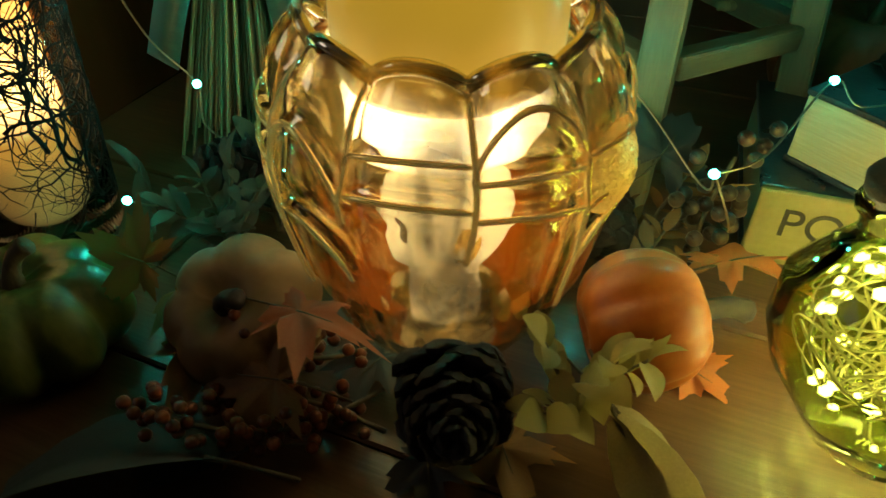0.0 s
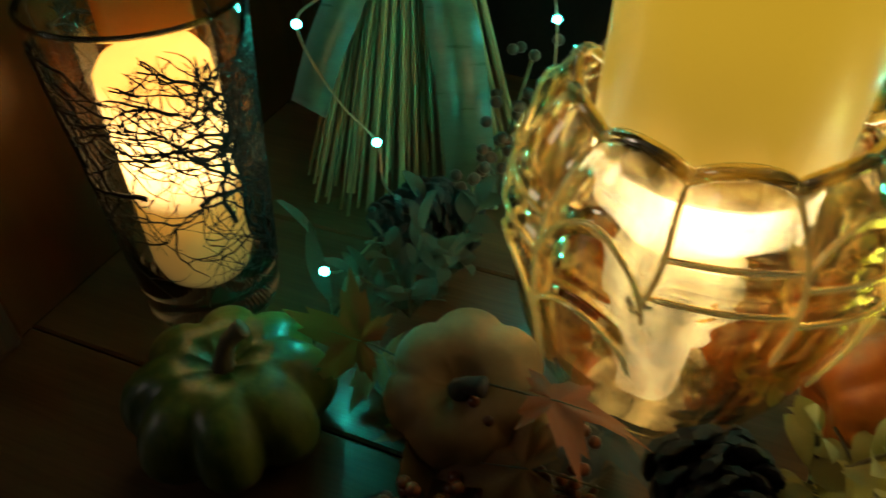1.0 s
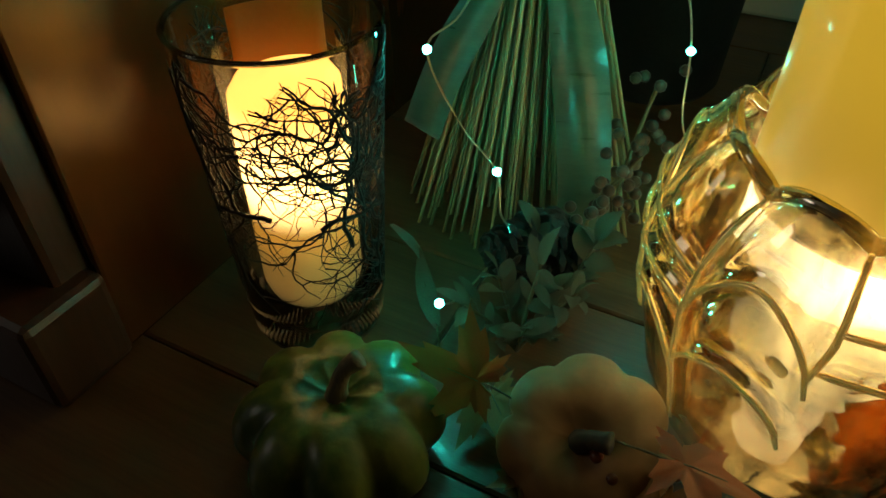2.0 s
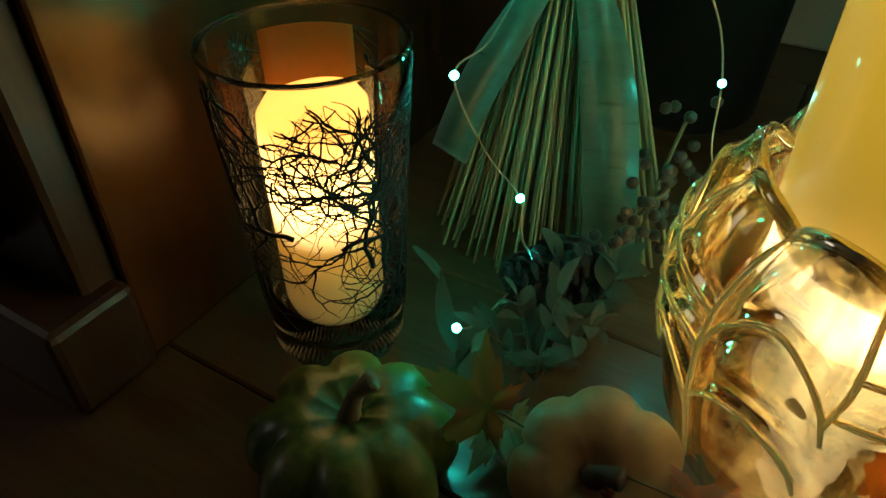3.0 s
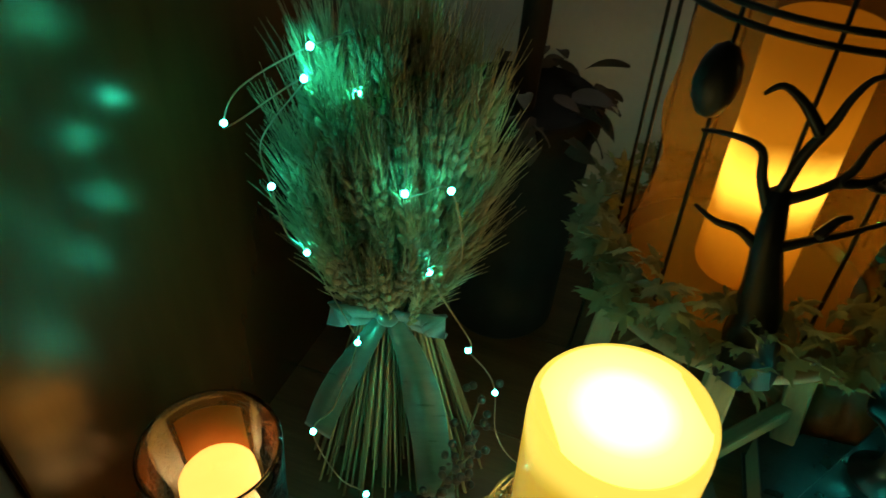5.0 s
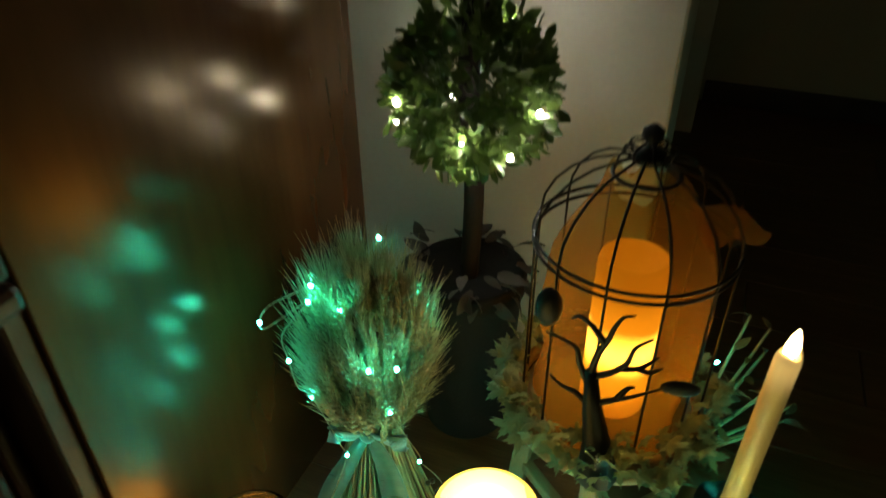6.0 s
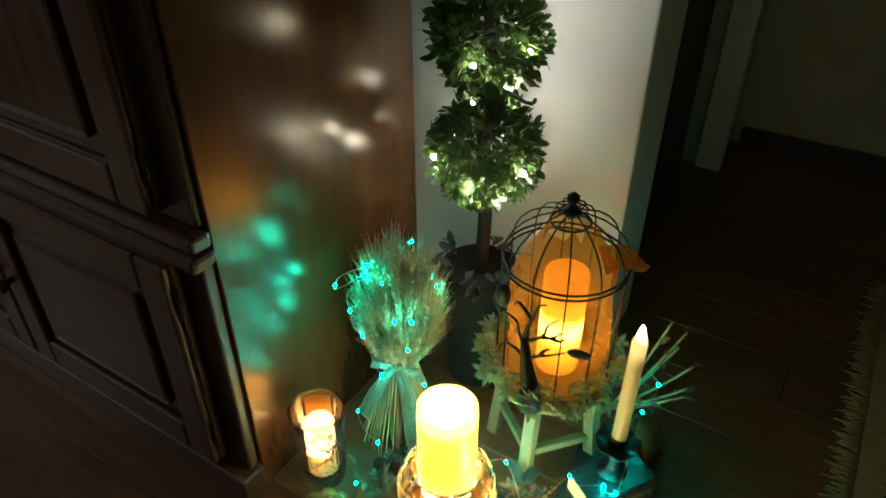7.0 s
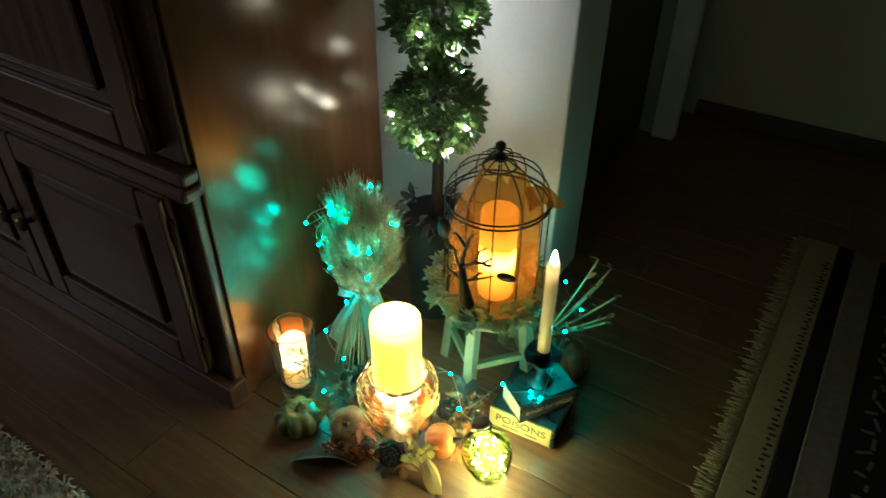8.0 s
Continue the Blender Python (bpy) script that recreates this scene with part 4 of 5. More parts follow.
for j in range(22):
    h = 0.240 * j / 21
    ring = []
    for i in range(60):
        a = 2 * math.pi * i / 60
        nz = noise.noise(Vector((1.5 * math.cos(a), 1.5 * math.sin(a), h * 22)))
        r = 0.070 + 0.008 * nz + 0.004 * math.sin(5 * a + 30 * h) - max(0, h - 0.165) * 0.52
        ring.append(bm.verts.new((r * math.cos(a), r * math.sin(a), h + (0.020 * noise.noise(Vector((2 * math.cos(a), 2 * math.sin(a), 7))) if j == 21 else 0))))
    rows.append(ring)
for p, q in zip(rows, rows[1:]):
    for i in range(60):
        bm.faces.new((p[i], p[(i + 1) % 60], q[(i + 1) % 60], q[i]))
part("wrap", bm, M_TULLE, gauze)
part("corner", strip(spline([(0.045, -0.005, 0.200), (0.070, 0.0, 0.210), (0.094, 0.004, 0.196), (0.104, 0.006, 0.198)], 5), [0.042 - 0.0027 * i for i in range(16)], (0.2, 0.8, 0.8)), M_TULLE, gauze)

wreath = thing("leaf_wreath", (QX, QY - 0.004, QZ), "wreath of sage green artificial leaves around a birdcage", "wreath")
part("ring", tube(circle(0.086, 0.010), 0.006, 7), M_STEM, wreath)
rnd = random.Random(31)
ivy = leaf_mesh("ivy", M_IVY)
for i in range(295):
    a = rnd.uniform(0, 2 * math.pi)
    r = 0.088 + rnd.uniform(-0.010, 0.014)
    front = 0.5 - 0.5 * math.sin(a)
    at = (r * math.cos(a), r * math.sin(a), rnd.uniform(0.000, 0.036 + 0.012 * front))
    way = (math.cos(a + rnd.uniform(-1.1, 1.1)), math.sin(a + rnd.uniform(-1.1, 1.1)), rnd.uniform(-0.35, 0.9))
    part("leaf", ivy, None, wreath, m=aim(at, way, rnd.uniform(-1, 1), rnd.uniform(0.012, 0.020)))

# ---- topiary ----
TX, TY = 0.160, 0.768
topiary = thing("topiary", (TX, TY, 0.0), "potted double-ball boxwood topiary with warm white lights", "topiary")
part("pot", lathe([(0.048, 0), (0.052, 0.006), (0.058, 0.12), (0.062, 0.205), (0.066, 0.212), (0.067, 0.232), (0.062, 0.236), (0.058, 0.226), (0.0, 0.224)], 44), M_POT, topiary, "dark weathered pot")
rnd = random.Random(77)
for i in range(46):
    a = rnd.uniform(0, 2 * math.pi)
    part("hanging_leaf", leaf_mesh("oval", M_LEAF_S), None, topiary, "dark dried leaf", m=aim((0.055 * math.cos(a), 0.055 * math.sin(a), rnd.uniform(0.222, 0.262)), (math.cos(a + rnd.uniform(-1, 1)), math.sin(a + rnd.uniform(-1, 1)), rnd.uniform(-0.7, 0.6)), rnd.uniform(-1, 1), rnd.uniform(0.022, 0.036)))
part("trunk", tube(spline([(0, 0, 0.222), (0.004, 0.002, 0.34), (-0.003, 0.0, 0.46), (0.002, 0.002, 0.56), (0, 0, 0.90)], 6), [0.011] * 25, 9), M_TRUNK, topiary)
for k, zz in enumerate((0.535, 0.700)):
    w = [(0.017 * math.cos(0.9 * i) * (1 + 0.05 * i), 0.020 * math.sin(0.9 * i), zz - 0.015 + 0.004 * i) for i in range(13)] + [(0.065, -0.04, zz + 0.012), (0.080, -0.055, zz + 0.024)]
    part("vine", tube(spline(w, 3), 0.003, 5), M_BARK, topiary, "twisted dark vine tendril")


def foliage(centre, r, count, seed):
    rs = np.random.RandomState(seed)
    vs, fs = [], []
    for i in range(count):
        d = Vector(rs.normal(size=3)).normalized()
        depth = rs.uniform(0.72, 1.02) if rs.rand() < 0.7 else rs.uniform(0.45, 0.8)
        at = d * r * depth * (1 + 0.10 * noise.noise(d * 3.1)) + Vector(centre)
        way = (d + Vector(rs.normal(size=3)) * 0.55).normalized()
        side = way.cross(Vector(rs.normal(size=3))).normalized()
        up = way.cross(side)
        ln, wd = rs.uniform(0.013, 0.022), rs.uniform(0.008, 0.0115)
        k = len(vs)
        for t, w in ((0, 0.15), (0.35, 0.9), (0.7, 1.0), (1.0, 0.2)):
            c = at + way * ln * t - up * ln * 0.25 * t * t
            vs += [tuple(c - side * wd / 2 * w + up * 0.0012), tuple(c), tuple(c + side * wd / 2 * w + up * 0.0012)]
        for j in range(3):
            b = k + 3 * j
            fs += [(b, b + 1, b + 4, b + 3), (b + 1, b + 2, b + 5, b + 4)]
    me = bpy.data.meshes.new("foliage")
    me.from_pydata(vs, [], fs)
    me.materials.append(M_BOX)
    me.polygons.foreach_set("use_smooth", [True] * len(me.polygons))
    return me


for k, (zz, r, n) in enumerate(((0.447, 0.079, 1500), (0.620, 0.076, 1400), (0.785, 0.066, 800))):
    part("foliage_ball", foliage((0, 0, zz), r, n, 60 + k), None, topiary, "dense small boxwood leaves")
    for j, (u, w) in enumerate(((-0.80, 0.02), (-0.92, -0.42), (0.02, -0.24), (-0.10, -0.88), (0.86, -0.06), (0.55, -0.62), (-0.45, 0.62), (0.40, 0.70), (0.55, 0.1), (-0.35, -0.45))):
        if k and j in (0, 1, 3, 6, 9):
            continue
        back = j >= 6
        yy = math.sqrt(max(0.02, 1 - min(0.98, u * u + w * w))) * (1 if back else -1)
        part("warm_bulb", ball(0.0032, (u * r, yy * r * 1.03, zz + w * r), 2), M_WARM, topiary, "warm white diode")

# ---- tall taper on dark books ----
lower = thing("poison_book", (0.355, 0.505, 0.0), "thick parchment-covered book box lying flat on the floor", "book", rz=-8.5)
part("cover", box((0.118, 0.004, 0.043), (0.059, 0.002, 0.0215), 0.0015), M_BOOK_Y, lower, "parchment spine", smooth=False)
part("cover", box((0.118, 0.115, 0.004), (0.059, 0.0615, 0.041), 0.001), M_BOOK_D, lower, "dark top cover", smooth=False)
part("cover", box((0.118, 0.115, 0.004), (0.059, 0.0615, 0.002), 0.001), M_BOOK_D, lower, "dark bottom cover", smooth=False)
part("page_block", box((0.112, 0.110, 0.035), (0.058, 0.060, 0.0215), 0.001), M_PAGES, lower, smooth=False)
part("spine_edge", box((0.007, 0.0046, 0.0432), (0.1150, 0.0019, 0.0216), 0.001), M_BOOK_D, lower, smooth=False)
upper = thing("spell_book", (0.412, 0.486, 0.0432), "small thick black book with pale page edges", "book", rz=43.5)
part("cover", box((0.110, 0.003, 0.036), (0.055, 0.0015, 0.018), 0.001), M_BOOK_D, upper, smooth=False)
part("cover", box((0.110, 0.060, 0.003), (0.055, 0.033, 0.0372), 0.001), M_BOOK_D, upper, smooth=False)
part("cover", box((0.110, 0.060, 0.003), (0.055, 0.033, 0.0015), 0.001), M_BOOK_D, upper, smooth=False)
part("page_block", box((0.107, 0.058, 0.0325), (0.0545, 0.033, 0.0193), 0.0008), M_PAGES, upper, "pale page edges", smooth=False)


def lettering(words, size, parent, m, material):
    cu = bpy.data.curves.new("lettering", "FONT")
    cu.body, cu.size, cu.extrude, cu.align_x, cu.align_y = words, size, 0.0002, "CENTER", "CENTER"
    tmp = bpy.data.objects.new("tmp", cu)
    scene.collection.objects.link(tmp)
    bpy.context.view_layer.update()
    me = bpy.data.meshes.new_from_object(tmp.evaluated_get(bpy.context.evaluated_depsgraph_get()))
    bpy.data.objects.remove(tmp)
    me.materials.clear()
    me.materials.append(material)
    return part("lettering", me, None, parent, m=m)


lettering("POISONS", 0.0225, lower, pose(0.058, -0.0004, 0.025, 90, 0, 0), M_INK)
for i, (x, w) in enumerate(((0.040, 0.030), (0.078, 0.022))):
    part("small_print", box((w, 0.0006, 0.0022), (x, -0.0003, 0.0095), 0), M_INK, lower, smooth=False)
lettering("BOOK OF SPELLS", 0.0118, upper, pose(0.056, -0.0004, 0.018, 90, 0, 0), M_INK_L)

stand = thing("candlestick", (0.427, 0.553, 0.0834), "squat black metal candlestick standing on a book", "candlestick")
part("dish", lathe([(0.020, 0), (0.022, 0.003), (0.010, 0.008), (0.007, 0.018), (0.008, 0.030), (0.012, 0.042), (0.020, 0.052), (0.030, 0.060), (0.0315, 0.064), (0.028, 0.063), (0.014, 0.058), (0.0, 0.058)], 36, wave=lambda a, i: 0.003 * math.sin(6 * a) * (i in (7, 8, 9))), M_BLACK, stand)
part("socket", lathe([(0.0125, 0.058), (0.0135, 0.070), (0.0125, 0.076), (0.0112, 0.076), (0.0112, 0.064), (0, 0.064)], 24), M_BLACK, stand)
tap = thing("taper_candle", Matrix.Translation((0.427, 0.553, 0.149)) @ Matrix.Rotation(radians(2.0), 4, "X"), "slim ivory flameless taper candle with a glowing tip", "candle")
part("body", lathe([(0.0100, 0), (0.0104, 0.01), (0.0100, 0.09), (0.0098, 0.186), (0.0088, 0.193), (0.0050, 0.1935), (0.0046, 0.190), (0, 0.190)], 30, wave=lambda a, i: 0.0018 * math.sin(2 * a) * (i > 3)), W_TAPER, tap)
part("flame", lathe([(0.003, 0.190), (0.0052, 0.195), (0.0054, 0.200), (0.0038, 0.208), (0.0014, 0.2155), (0, 0.217)], 18), W_FLAME, tap, "glowing flame-shaped tip")


# ---- green glass jar full of lights ----
JX, JY = 0.391, 0.398
jar = thing("glass_jar", pose(JX, JY, 0.0068, -8, -14), "round green glass jar packed with yellow wire lights", "jar")
JP = [(0.0, 0.001), (0.022, 0.0), (0.027, 0.004), (0.032, 0.018), (0.0400, 0.038), (0.0412, 0.054), (0.0355, 0.072), (0.022, 0.083), (0.0150, 0.088), (0.0140, 0.096), (0.0160, 0.0985), (0.0160, 0.102), (0.0125, 0.102)]
JI = [(0.0110, 0.098), (0.0122, 0.089), (0.019, 0.081), (0.0325, 0.070), (0.0382, 0.054), (0.037, 0.039), (0.029, 0.019), (0.024, 0.007), (0.0, 0.005)]
body = part("glass", lathe(JP + JI, 60, wave=lambda a, i: 0.0012 * math.sin(5 * a + i)), M_GREEN, jar)
body.visible_shadow = False
part("cork", lathe([(0.0100, 0.091), (0.0102, 0.1025), (0.0132, 0.1030), (0.0138, 0.105), (0.0134, 0.1095), (0.0124, 0.1105), (0.0, 0.1105)], 30), M_CORK, jar, "dark cork stopper")
tangle = thing("jar_lights", pose(JX, JY, 0.0138, -8, -14), "tangle of silver wire with bright yellow diodes in a jar", "string lights")
rnd = random.Random(8)
pts = []
for i in range(120):
    a, h = rnd.uniform(0, 6.28), rnd.uniform(0.002, 0.074)
    rr = (0.021, 0.028, 0.0335, 0.0325, 0.017)[min(4, int(h / 0.0156))] * rnd.uniform(0.35, 1.0) ** 0.6
    pts.append((rr * math.cos(a), rr * math.sin(a), h))
part("wire", tube(spline(pts, 7), 0.00048, 4), M_WIRE, tangle)
for i, p in enumerate(pts):
    if i % 2:
        part("bulb", ball((0.0014, 0.0019, 0.0025)[i % 3], p, 1), M_LIME, tangle)


# ---- pumpkins ----
def pumpkin(at, r, h, ribs, deep, rind, label, tilt=(0, 0, 0), stem=0.014, dark=False, fat=1.0):
    t = thing("pumpkin", pose(*at, *tilt), label, "pumpkin", "small pumpkins")
    prof = [(0.0, 0.10 * h), (0.22 * r, 0.03 * h), (0.50 * r, 0.0), (0.80 * r, 0.12 * h), (0.97 * r, 0.34 * h), (1.0 * r, 0.52 * h), (0.92 * r, 0.76 * h), (0.70 * r, 0.95 * h), (0.42 * r, 1.0 * h), (0.18 * r, 0.93 * h), (0.0, 0.86 * h)]
    part("rind", lathe(spline2(prof, 3), 72, ribs, deep, 0.55), rind, t)
    part("stalk", tube(spline([(0, 0, 0.84 * h), (0.001, 0, h), (0.004, 0.002, h + stem * 0.6), (0.010, 0.003, h + stem)], 4), [fat * q for q in (0.0062, 0.0054, 0.0046, 0.0042, 0.0038, 0.0036, 0.0034, 0.0033, 0.0034, 0.0035, 0.0037, 0.0040, 0.0042)], 8), M_BARK if dark else M_STEM, t, "dry ridged stalk")
    return t


def spline2(prof, steps):
    return [(max(0.0, p.x), p.y) for p in spline([(r, z, 0) for r, z in prof], steps)]


pumpkin((0.048, 0.388, 0.0), 0.042, 0.043, 8, 0.28, M_PUMPKIN_G, "glossy dark green ribbed pumpkin on the floor", (0, 0, 20), 0.012)
pumpkin((0.144, 0.409, 0.012), 0.033, 0.042, 7, 0.14, M_PUMPKIN_W, "cream pumpkin tipped toward its stalk", (36, 0, -12), 0.006, True)
pumpkin((0.276, 0.411, 0.0285), 0.0285, 0.045, 8, 0.13, M_PUMPKIN_O, "small orange pumpkin lying on its side", (0, 78, 14), 0.020, True, 1.25)
pumpkin((0.442, 0.668, 0.0), 0.052, 0.070, 9, 0.14, M_PUMPKIN_R, "dark rust-coloured pumpkin behind the books", (0, 0, 0), 0.015)


# ---- cones, berries, leaves ----
def cone_scale():
    bm = bmesh.new()
    prof = [(0.0, 0.35), (0.4, 0.8), (0.8, 1.0), (1.0, 0.45)]
    lo, hi = [], []
    for x, w in prof:
        lo.append([bm.verts.new((x, s * w * 0.5, -0.10 * (1 - abs(s)) + 0.12 * x * x)) for s in (-1, 0, 1)])
        hi.append([bm.verts.new((x, s * w * 0.5, 0.10 * (1 - abs(s)) + 0.12 * x * x + 0.03 + 0.12 * (x > 0.7))) for s in (-1, 0, 1)])
    for g in (lo, hi):
        for a, b in zip(g, g[1:]):
            for k in range(2):
                bm.faces.new((a[k], a[k + 1], b[k + 1], b[k]))
    for side in (0, 2):
        for a, b, c, d in zip(lo, lo[1:], hi[1:], hi):
            bm.faces.new((a[side], b[side], c[side], d[side]))
    bm.faces.new((lo[-1][0], lo[-1][1], hi[-1][1], hi[-1][0]))
    bm.faces.new((lo[-1][1], lo[-1][2], hi[-1][2], hi[-1][1]))
    return bm


SCALE = mesh_of(cone_scale(), "scale", M_CONE, False)


def pine_cone(m, r, h, label):
    t = thing("pine_cone", m, label, "pine cone", "pine cones")
    part("core", lathe([(0.3 * r, 0), (0.55 * r, 0.2 * h), (0.5 * r, 0.6 * h), (0.15 * r, 0.95 * h), (0, h)], 14), M_CONE, t)
    for i in range(72):
        u = (i + 0.5) / 72
        a, zz = i * 2.39996, h * (0.03 + 0.93 * u)
        rr = r * (0.45 * math.sin(math.pi * min(1, 0.16 + 0.86 * u)) ** 0.8)
        s = r * (0.62 - 0.34 * u)
        tip = 0.05 + 0.95 * u
        jit = random.Random(i)
        part("scale", SCALE, None, t, m=aim((rr * math.cos(a), rr * math.sin(a), zz), (math.cos(a + jit.uniform(-0.25, 0.25)), math.sin(a), tip + jit.uniform(-0.25, 0.25)), jit.uniform(-0.3, 0.3), s * jit.uniform(0.85, 1.2)))


pine_cone(pose(0.227, 0.384, 0.022, 66, 14, 6), 0.024, 0.042, "dark brown open pine cone on its side")
pine_cone(pose(0.128, 0.512, 0.020, 65, 0, -50), 0.024, 0.058, "dark brown pine cone leaning on the leaves")
pine_cone(pose(0.276, 0.474, 0.018, 70, 0, 160), 0.020, 0.040, "small dark pine cone behind the glass holder")

BERRY = {}


def berries(name, m, spread, count, r, material, label, seed):
    rb = random.Random(seed)
    t = thing(name, m, label, "berry sprig", "berry sprigs")
    if (material.name, r) not in BERRY:
        BERRY[material.name, r] = mesh_of(ball(r, sub=2), "berry", material)
    way = [(spread[0] * u, spread[1] * math.sin(3 * u), 0.006 + spread[2] * u * u) for u in (0, 0.33, 0.66, 1)]
    main = spline(way, 5)
    part("stem", tube(main, 0.0011, 5), M_STEM, t)
    for i in range(count):
        p = main[rb.randrange(3, len(main))] + Vector((rb.uniform(-1, 1), rb.uniform(-1, 1), rb.uniform(-0.5, 1.2))) * r * 3.6
        p.z = max(p.z, r)
        part("berry", BERRY[material.name, r], None, t, m=Matrix.Translation(p))


berries("berry_sprig", pose(0.200, 0.384, 0.004, 0, 0, 205), (0.085, 0.012, 0.016), 60, 0.0026, M_BERRY, "sprig of small rust orange berries in the leaves", 1)
berries("berry_sprig", pose(0.190, 0.398, 0.010, 0, 0, 190), (0.055, 0.008, 0.020), 44, 0.0026, M_BERRY, "sprig of small rust orange berries in the leaves", 2)
berries("berry_sprig", pose(0.205, 0.366, 0.002, 0, 0, 184), (0.070, -0.010, 0.006), 40, 0.0025, M_BERRY, "sprig of small rust orange berries in the leaves", 7)
berries("berry_sprig", pose(0.328, 0.470, 0.012, 0, 0, 70), (0.028, 0.006, 0.045), 30, 0.0038, M_BERRY_D, "sprig of dark beads beside the books", 3)
berries("berry_sprig", pose(0.145, 0.530, 0.020, 0, 0, 78), (0.050, 0.006, 0.060), 30, 0.0032, M_BERRY_D, "sprig of dark beads behind the glass holder", 4)
berries("berry_sprig", pose(0.130, 0.500, 0.030, 0, 0, 60), (0.045, 0.010, 0.030), 24, 0.0032, M_BERRY_D, "sprig of dark beads behind the glass holder", 5)


LEAF_STALK = mesh_of(tube([(0.05, 0, 0.004), (-0.12, 0.03, 0.01), (-0.42, 0.09, 0.0)], [0.016, 0.013, 0.012], 5), "stalk", M_STEM)
LEAF_RIB = mesh_of(tube([(0.0, 0, 0.006), (0.3, 0, -0.012), (0.6, 0.0, -0.075)], [0.012, 0.009, 0.005], 5), "midrib", M_STEM)


def fall_leaf(at, way, roll, size, material, label, kind="maple"):
    """One loose leaf as a thing of its own."""
    t = thing("autumn_leaf", aim(at, way, roll, size), label, "leaf", "scattered leaves")
    part("blade", leaf_mesh(kind, material), None, t)
    part("stalk", LEAF_STALK, None, t)
    part("midrib", LEAF_RIB, None, t)
    return t


fall_leaf((0.164, 0.380, 0.053), (1, -0.12, 0.10), -0.30, 0.036, M_LEAF_R, "large brown autumn leaf against the glass holder")
fall_leaf((0.176, 0.366, 0.030), (-1, -0.04, 0.05), -0.6, 0.044, M_LEAF_B, "dark brown autumn leaf before a cream pumpkin")
fall_leaf((0.118, 0.388, 0.022), (1, -0.45, -0.15), -0.3, 0.040, M_LEAF_B, "curled dark brown leaf on the floor")
fall_leaf((0.106, 0.402, 0.044), (-0.9, -0.1, 0.35), -1.0, 0.032, M_LEAF_R, "orange-brown autumn leaf by the vase")
fall_leaf((0.100, 0.425, 0.015), (0.3, -0.6, 0.2), 0.3, 0.030, M_LEAF_B, "brown autumn leaf between the pumpkins")
fall_leaf((0.326, 0.450, 0.036), (0.85, 0.45, 0.15), -0.4, 0.044, M_LEAF_O, "orange autumn leaf beside the books")
fall_leaf((0.318, 0.424, 0.004), (0.8, -0.5, 0.05), 0.2, 0.026, M_LEAF_O, "orange autumn leaf under the jar")
fall_leaf((0.302, 0.500, 0.050), (0.5, 0.8, 0.35), 0.5, 0.046, M_LEAF_S, "dark grey leaf leaning on a stool leg")
fall_leaf((0.322, 0.500, 0.030), (0.5, 0.2, 0.5), -0.8, 0.026, M_LEAF_B, "rusty brown leaf by the beads")
fall_leaf((0.246, 0.376, 0.006), (0.4, -0.9, 0.05), 0.1, 0.032, M_LEAF_B, "brown leaf lying on the floor")
fall_leaf((0.222, 0.362, 0.010), (0.2, -1.0, -0.1), 0.2, 0.026, M_LEAF_S, "dark leaf lying on the floor")
fall_leaf((0.200, 0.404, 0.012), (-0.4, -0.7, 0.15), 0.2, 0.034, M_LEAF_S, "dark leaf under the berries")
fall_leaf((0.160, 0.352, 0.008), (-0.9, -0.35, 0.02), 0.1, 0.050, M_LEAF_S, "slate grey leaf lying on the floor", "oval")
fall_leaf((0.150, 0.340, 0.014), (-1.0, -0.10, 0.10), 0.5, 0.075, M_LEAF_S, "broad slate grey leaf curling up", "round")
fall_leaf((0.288, 0.376, 0.022), (0.55, -0.75, -0.28), 0.5, 0.062, M_LEAF_P, "long pale yellow leaf touching the floor", "oval")
fall_leaf((0.286, 0.380, 0.024), (0.85, -0.55, -0.28), -0.4, 0.058, M_LEAF_P, "long pale yellow leaf touching the floor", "narrow")
fall_leaf((0.062, 0.470, 0.028), (-0.3, 0.2, 0.9), 0.6, 0.030, M_LEAF_G, "grey green leaf standing by the vase", "narrow")
fall_leaf((0.072, 0.448, 0.020), (-0.45, 0.45, 0.8), -0.7, 0.036, M_LEAF_G, "grey green leaf standing by the vase", "narrow")


def sprig(at, ways, leaf, sizes, material, label, seed):
    """Twigs with leaves in pairs, from one foot."""
    rs = random.Random(seed)
    t = thing("leaf_sprig", (*at, 0) if len(at) == 2 else at, label, "leaf sprig", "leaf sprigs")
    for way in ways:
        way = Vector(way)
        main = spline([(0, 0, 0), way * 0.5 + Vector((0, 0, way.length * 0.08)), way], 5)
        part("twig", tube(main, [0.0009] * 8 + [0.0007] * 3, 5), M_STEM, t)
        for k in range(3, len(main), 2):
            d = (main[k] - main[k - 1]).normalized()
            for s in (-1, 1):
                side = d.cross(Vector((0, 0, 1))).normalized() * s
                w = d * rs.uniform(0.3, 0.9) + side + Vector((0, 0, rs.uniform(-0.2, 0.7)))
                part("leaf", leaf_mesh(leaf, material), None, t, m=aim(main[k], w, rs.uniform(-0.8, 0.8), rs.uniform(*sizes)))
        part("leaf", leaf_mesh(leaf, material), None, t, m=aim(main[-1], way, rs.uniform(-0.8, 0.8), rs.uniform(*sizes)))
    return t


sprig((0.272, 0.384, 0.012), [(-0.012, -0.004, 0.040), (0.012, -0.008, 0.040), (-0.010, -0.020, 0.022), (0.024, 0.0, 0.034)], "round", (0.012, 0.018), M_LEAF_Y, "sprig of yellow green oval leaves by an orange pumpkin", 1)
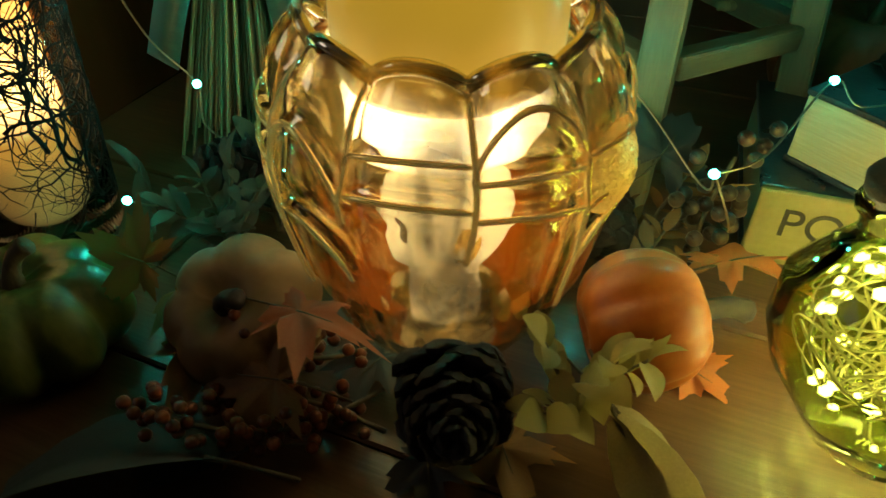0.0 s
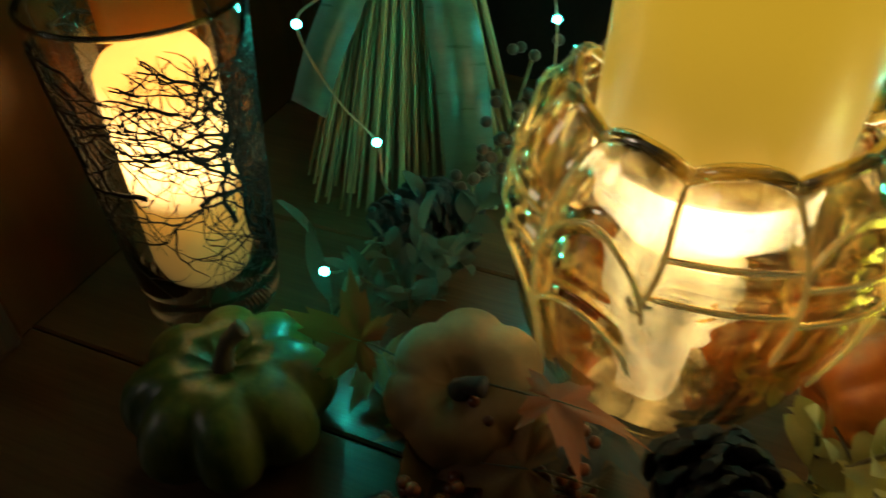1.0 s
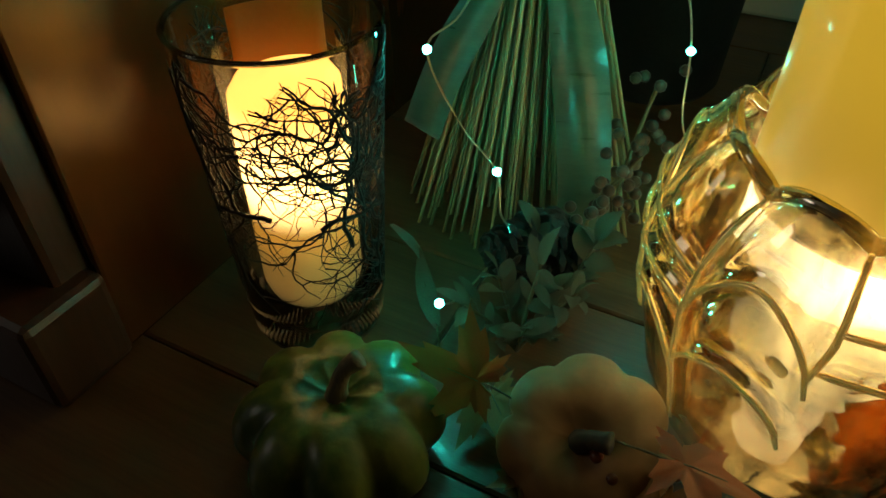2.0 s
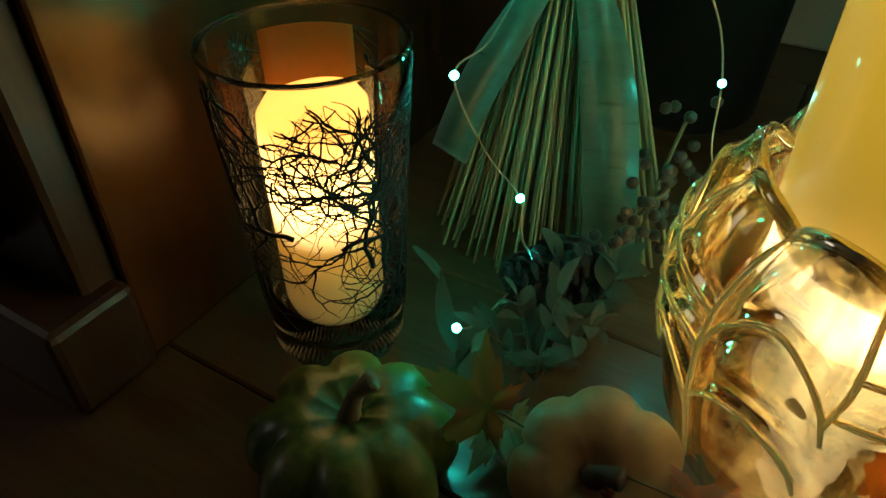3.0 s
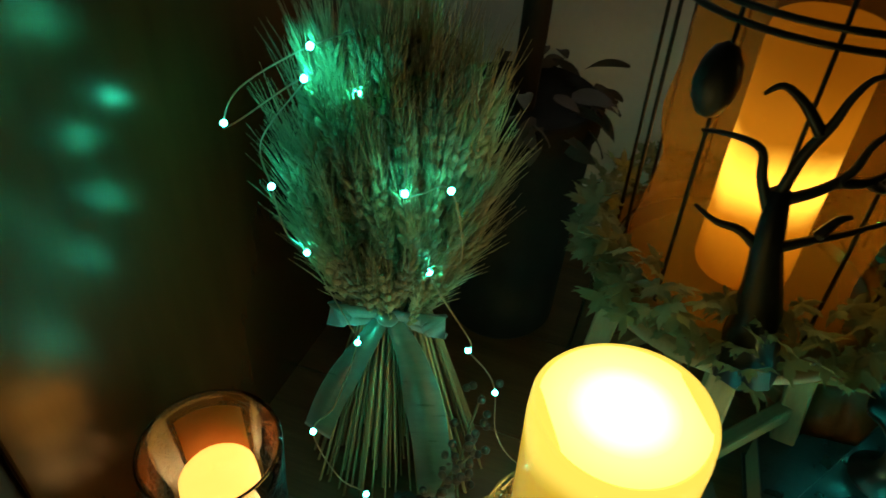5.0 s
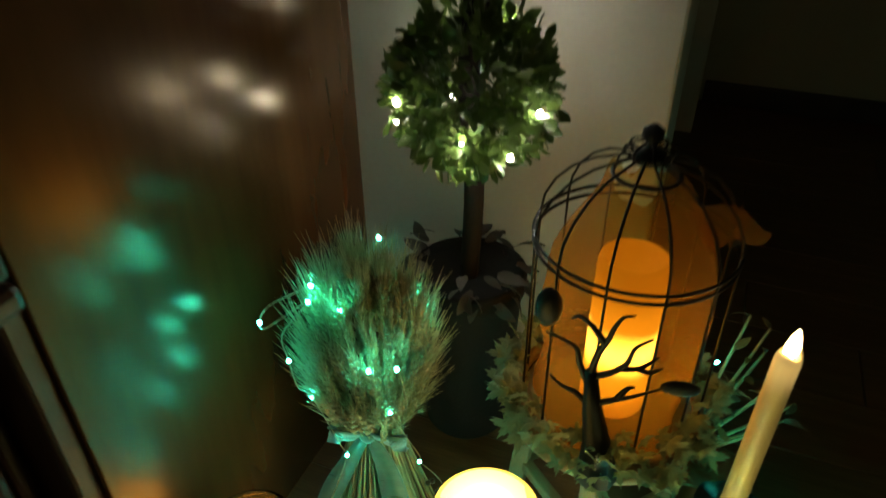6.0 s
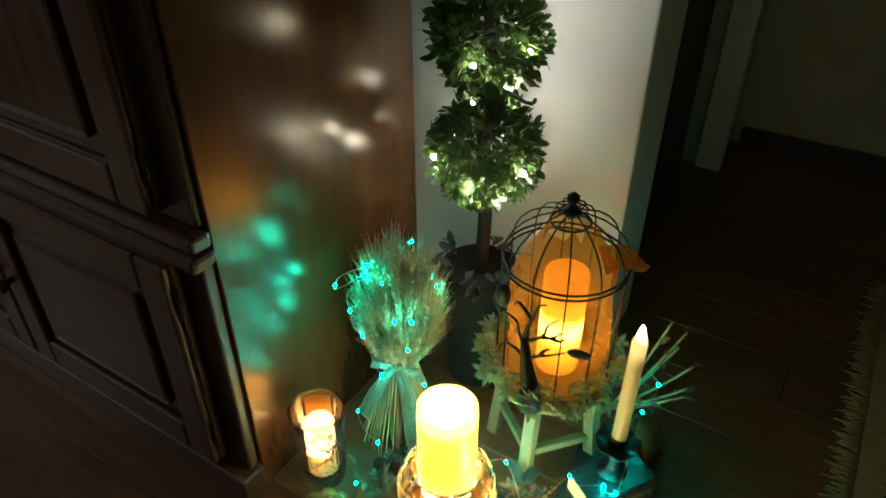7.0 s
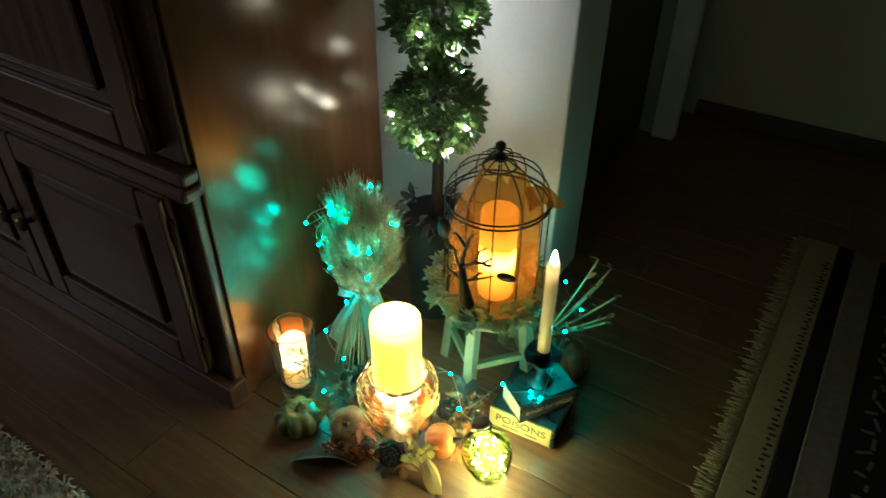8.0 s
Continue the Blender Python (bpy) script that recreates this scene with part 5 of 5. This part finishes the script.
sprig((0.108, 0.455, 0.006), [(0.006, 0.004, 0.052), (-0.012, 0.006, 0.040), (0.022, -0.004, 0.046), (0.004, -0.018, 0.034), (-0.024, -0.006, 0.030)], "oval", (0.011, 0.019), M_LEAF_G, "sprig of greyish dried leaves beside a cream pumpkin", 2)
sprig((0.122, 0.478, 0.006), [(0.014, 0.010, 0.046), (-0.014, 0.016, 0.038), (0.002, -0.006, 0.030)], "round", (0.012, 0.018), M_LEAF_G, "sprig of greyish dried leaves before the wheat", 3)
sprig((0.300, 0.490, 0.006), [(0.020, 0.014, 0.040), (-0.012, 0.020, 0.034)], "oval", (0.012, 0.018), M_LEAF_B, "sprig of brown leaves behind the jar", 4)
sprig((0.290, 0.445, 0.006), [(0.030, 0.012, 0.020), (0.020, 0.030, 0.028)], "oval", (0.012, 0.018), M_LEAF_B, "sprig of rusty leaves beside the pumpkin", 6)

# bundle of twigs with rusty leaves
bundle = thing("twig_bundle", (0.405, 0.672, 0.074), "bundle of bare twigs with rusty leaves on a dark pumpkin", "twigs")
rnd = random.Random(17)
for dx, dy, dz in ((0.105, 0.020, 0.050), (0.112, 0.060, 0.078), (0.095, 0.100, 0.110), (0.070, 0.100, 0.125), (0.118, 0.035, 0.062), (0.085, 0.070, 0.10), (0.06, -0.01, 0.05)):
    w = spline([(-0.05 * dx / 0.1, -0.02, 0.0), (0, 0, 0.006), (dx * 0.5, dy * 0.5, dz * 0.45), (dx, dy, dz)], 4)
    part("twig", tube(w, [0.0030 - 0.0013 * i / len(w) for i in range(len(w))], 6), M_STRAW, bundle)
    for k in range(4, len(w), 2):
        part("leaf", leaf_mesh("oval", M_LEAF_B if k % 4 else M_LEAF_G), None, bundle, m=aim(w[k], (rnd.uniform(-1, 1), rnd.uniform(-1, 1), rnd.uniform(-0.4, 1)), rnd.uniform(-1, 1), rnd.uniform(0.014, 0.024)))

# ---- teal string lights ----
BULBS = [(0.301, 0.560, 0.060), (0.317, 0.450, 0.082), (0.281, 0.512, 0.089), (0.190, 0.540, 0.060), (0.164, 0.560, 0.113), (0.144, 0.545, 0.168), (0.118, 0.548, 0.226), (0.130, 0.536, 0.292), (0.107, 0.532, 0.290), (0.078, 0.559, 0.329), (0.139, 0.608, 0.304), (0.098, 0.622, 0.363),
         (0.055, 0.561, 0.351), (0.001, 0.565, 0.301), (0.050, 0.562, 0.333), (0.028, 0.553, 0.271), (0.040, 0.563, 0.217), (0.072, 0.550, 0.157), (0.055, 0.498, 0.129), (0.088, 0.491, 0.079), (0.095, 0.496, 0.038), (0.077, 0.432, 0.052)]
MORE = [(0.317, 0.450, 0.082), (0.372, 0.515, 0.094), (0.420, 0.520, 0.0885), (0.438, 0.512, 0.0885), (0.452, 0.600, 0.165), (0.468, 0.655, 0.172), (0.430, 0.700, 0.190)]


def string_lights(points, label):
    rs = random.Random(len(points))
    t = thing("string_lights", (0, 0, 0), label, "string lights", "string lights")
    way = []
    for a, b in zip(points, points[1:]):
        a, b = Vector(a), Vector(b)
        d = (b - a).length
        way += [a, a.lerp(b, 0.5) + Vector((rs.uniform(-0.25, 0.25), rs.uniform(-0.3, 0.05), rs.uniform(-0.30, 0.12))) * d]
    way.append(Vector(points[-1]))
    for p in way:
        p.z = max(p.z, 0.004)
    part("wire", tube(spline(way, 7), 0.0005, 5), M_WIRE, t, "thin copper wire")
    for p in points:
        part("bulb", ball(0.0019, p, 2), M_TEAL, t, "teal diode")


string_lights(BULBS, "teal fairy lights on thin wire draped over dried wheat")
string_lights(MORE, "teal fairy lights on thin wire across the books")

# ---- floor planks ----
rnd = random.Random(2)
W = 0.118
PLANK = {}
for i in range(41):
    y = -2.55 + i * W
    x = -2.55 + rnd.uniform(-0.9, 0.0)
    while x < 2.55:
        ln = rnd.choice((0.9, 1.2, 1.5))
        if ln not in PLANK:
            PLANK[ln] = mesh_of(box((ln - 0.0009, W - 0.0009, 0.012), (ln / 2, W / 2, -0.006), 0.0012, 1), "plank", M_PLANK, False)
        x1 = max(x, -2.55)
        if x > -2.56 and x + ln < 2.75:
            part("plank", PLANK[ln], None, floor, m=Matrix.Translation((x, y, 0.0)))
        x += ln
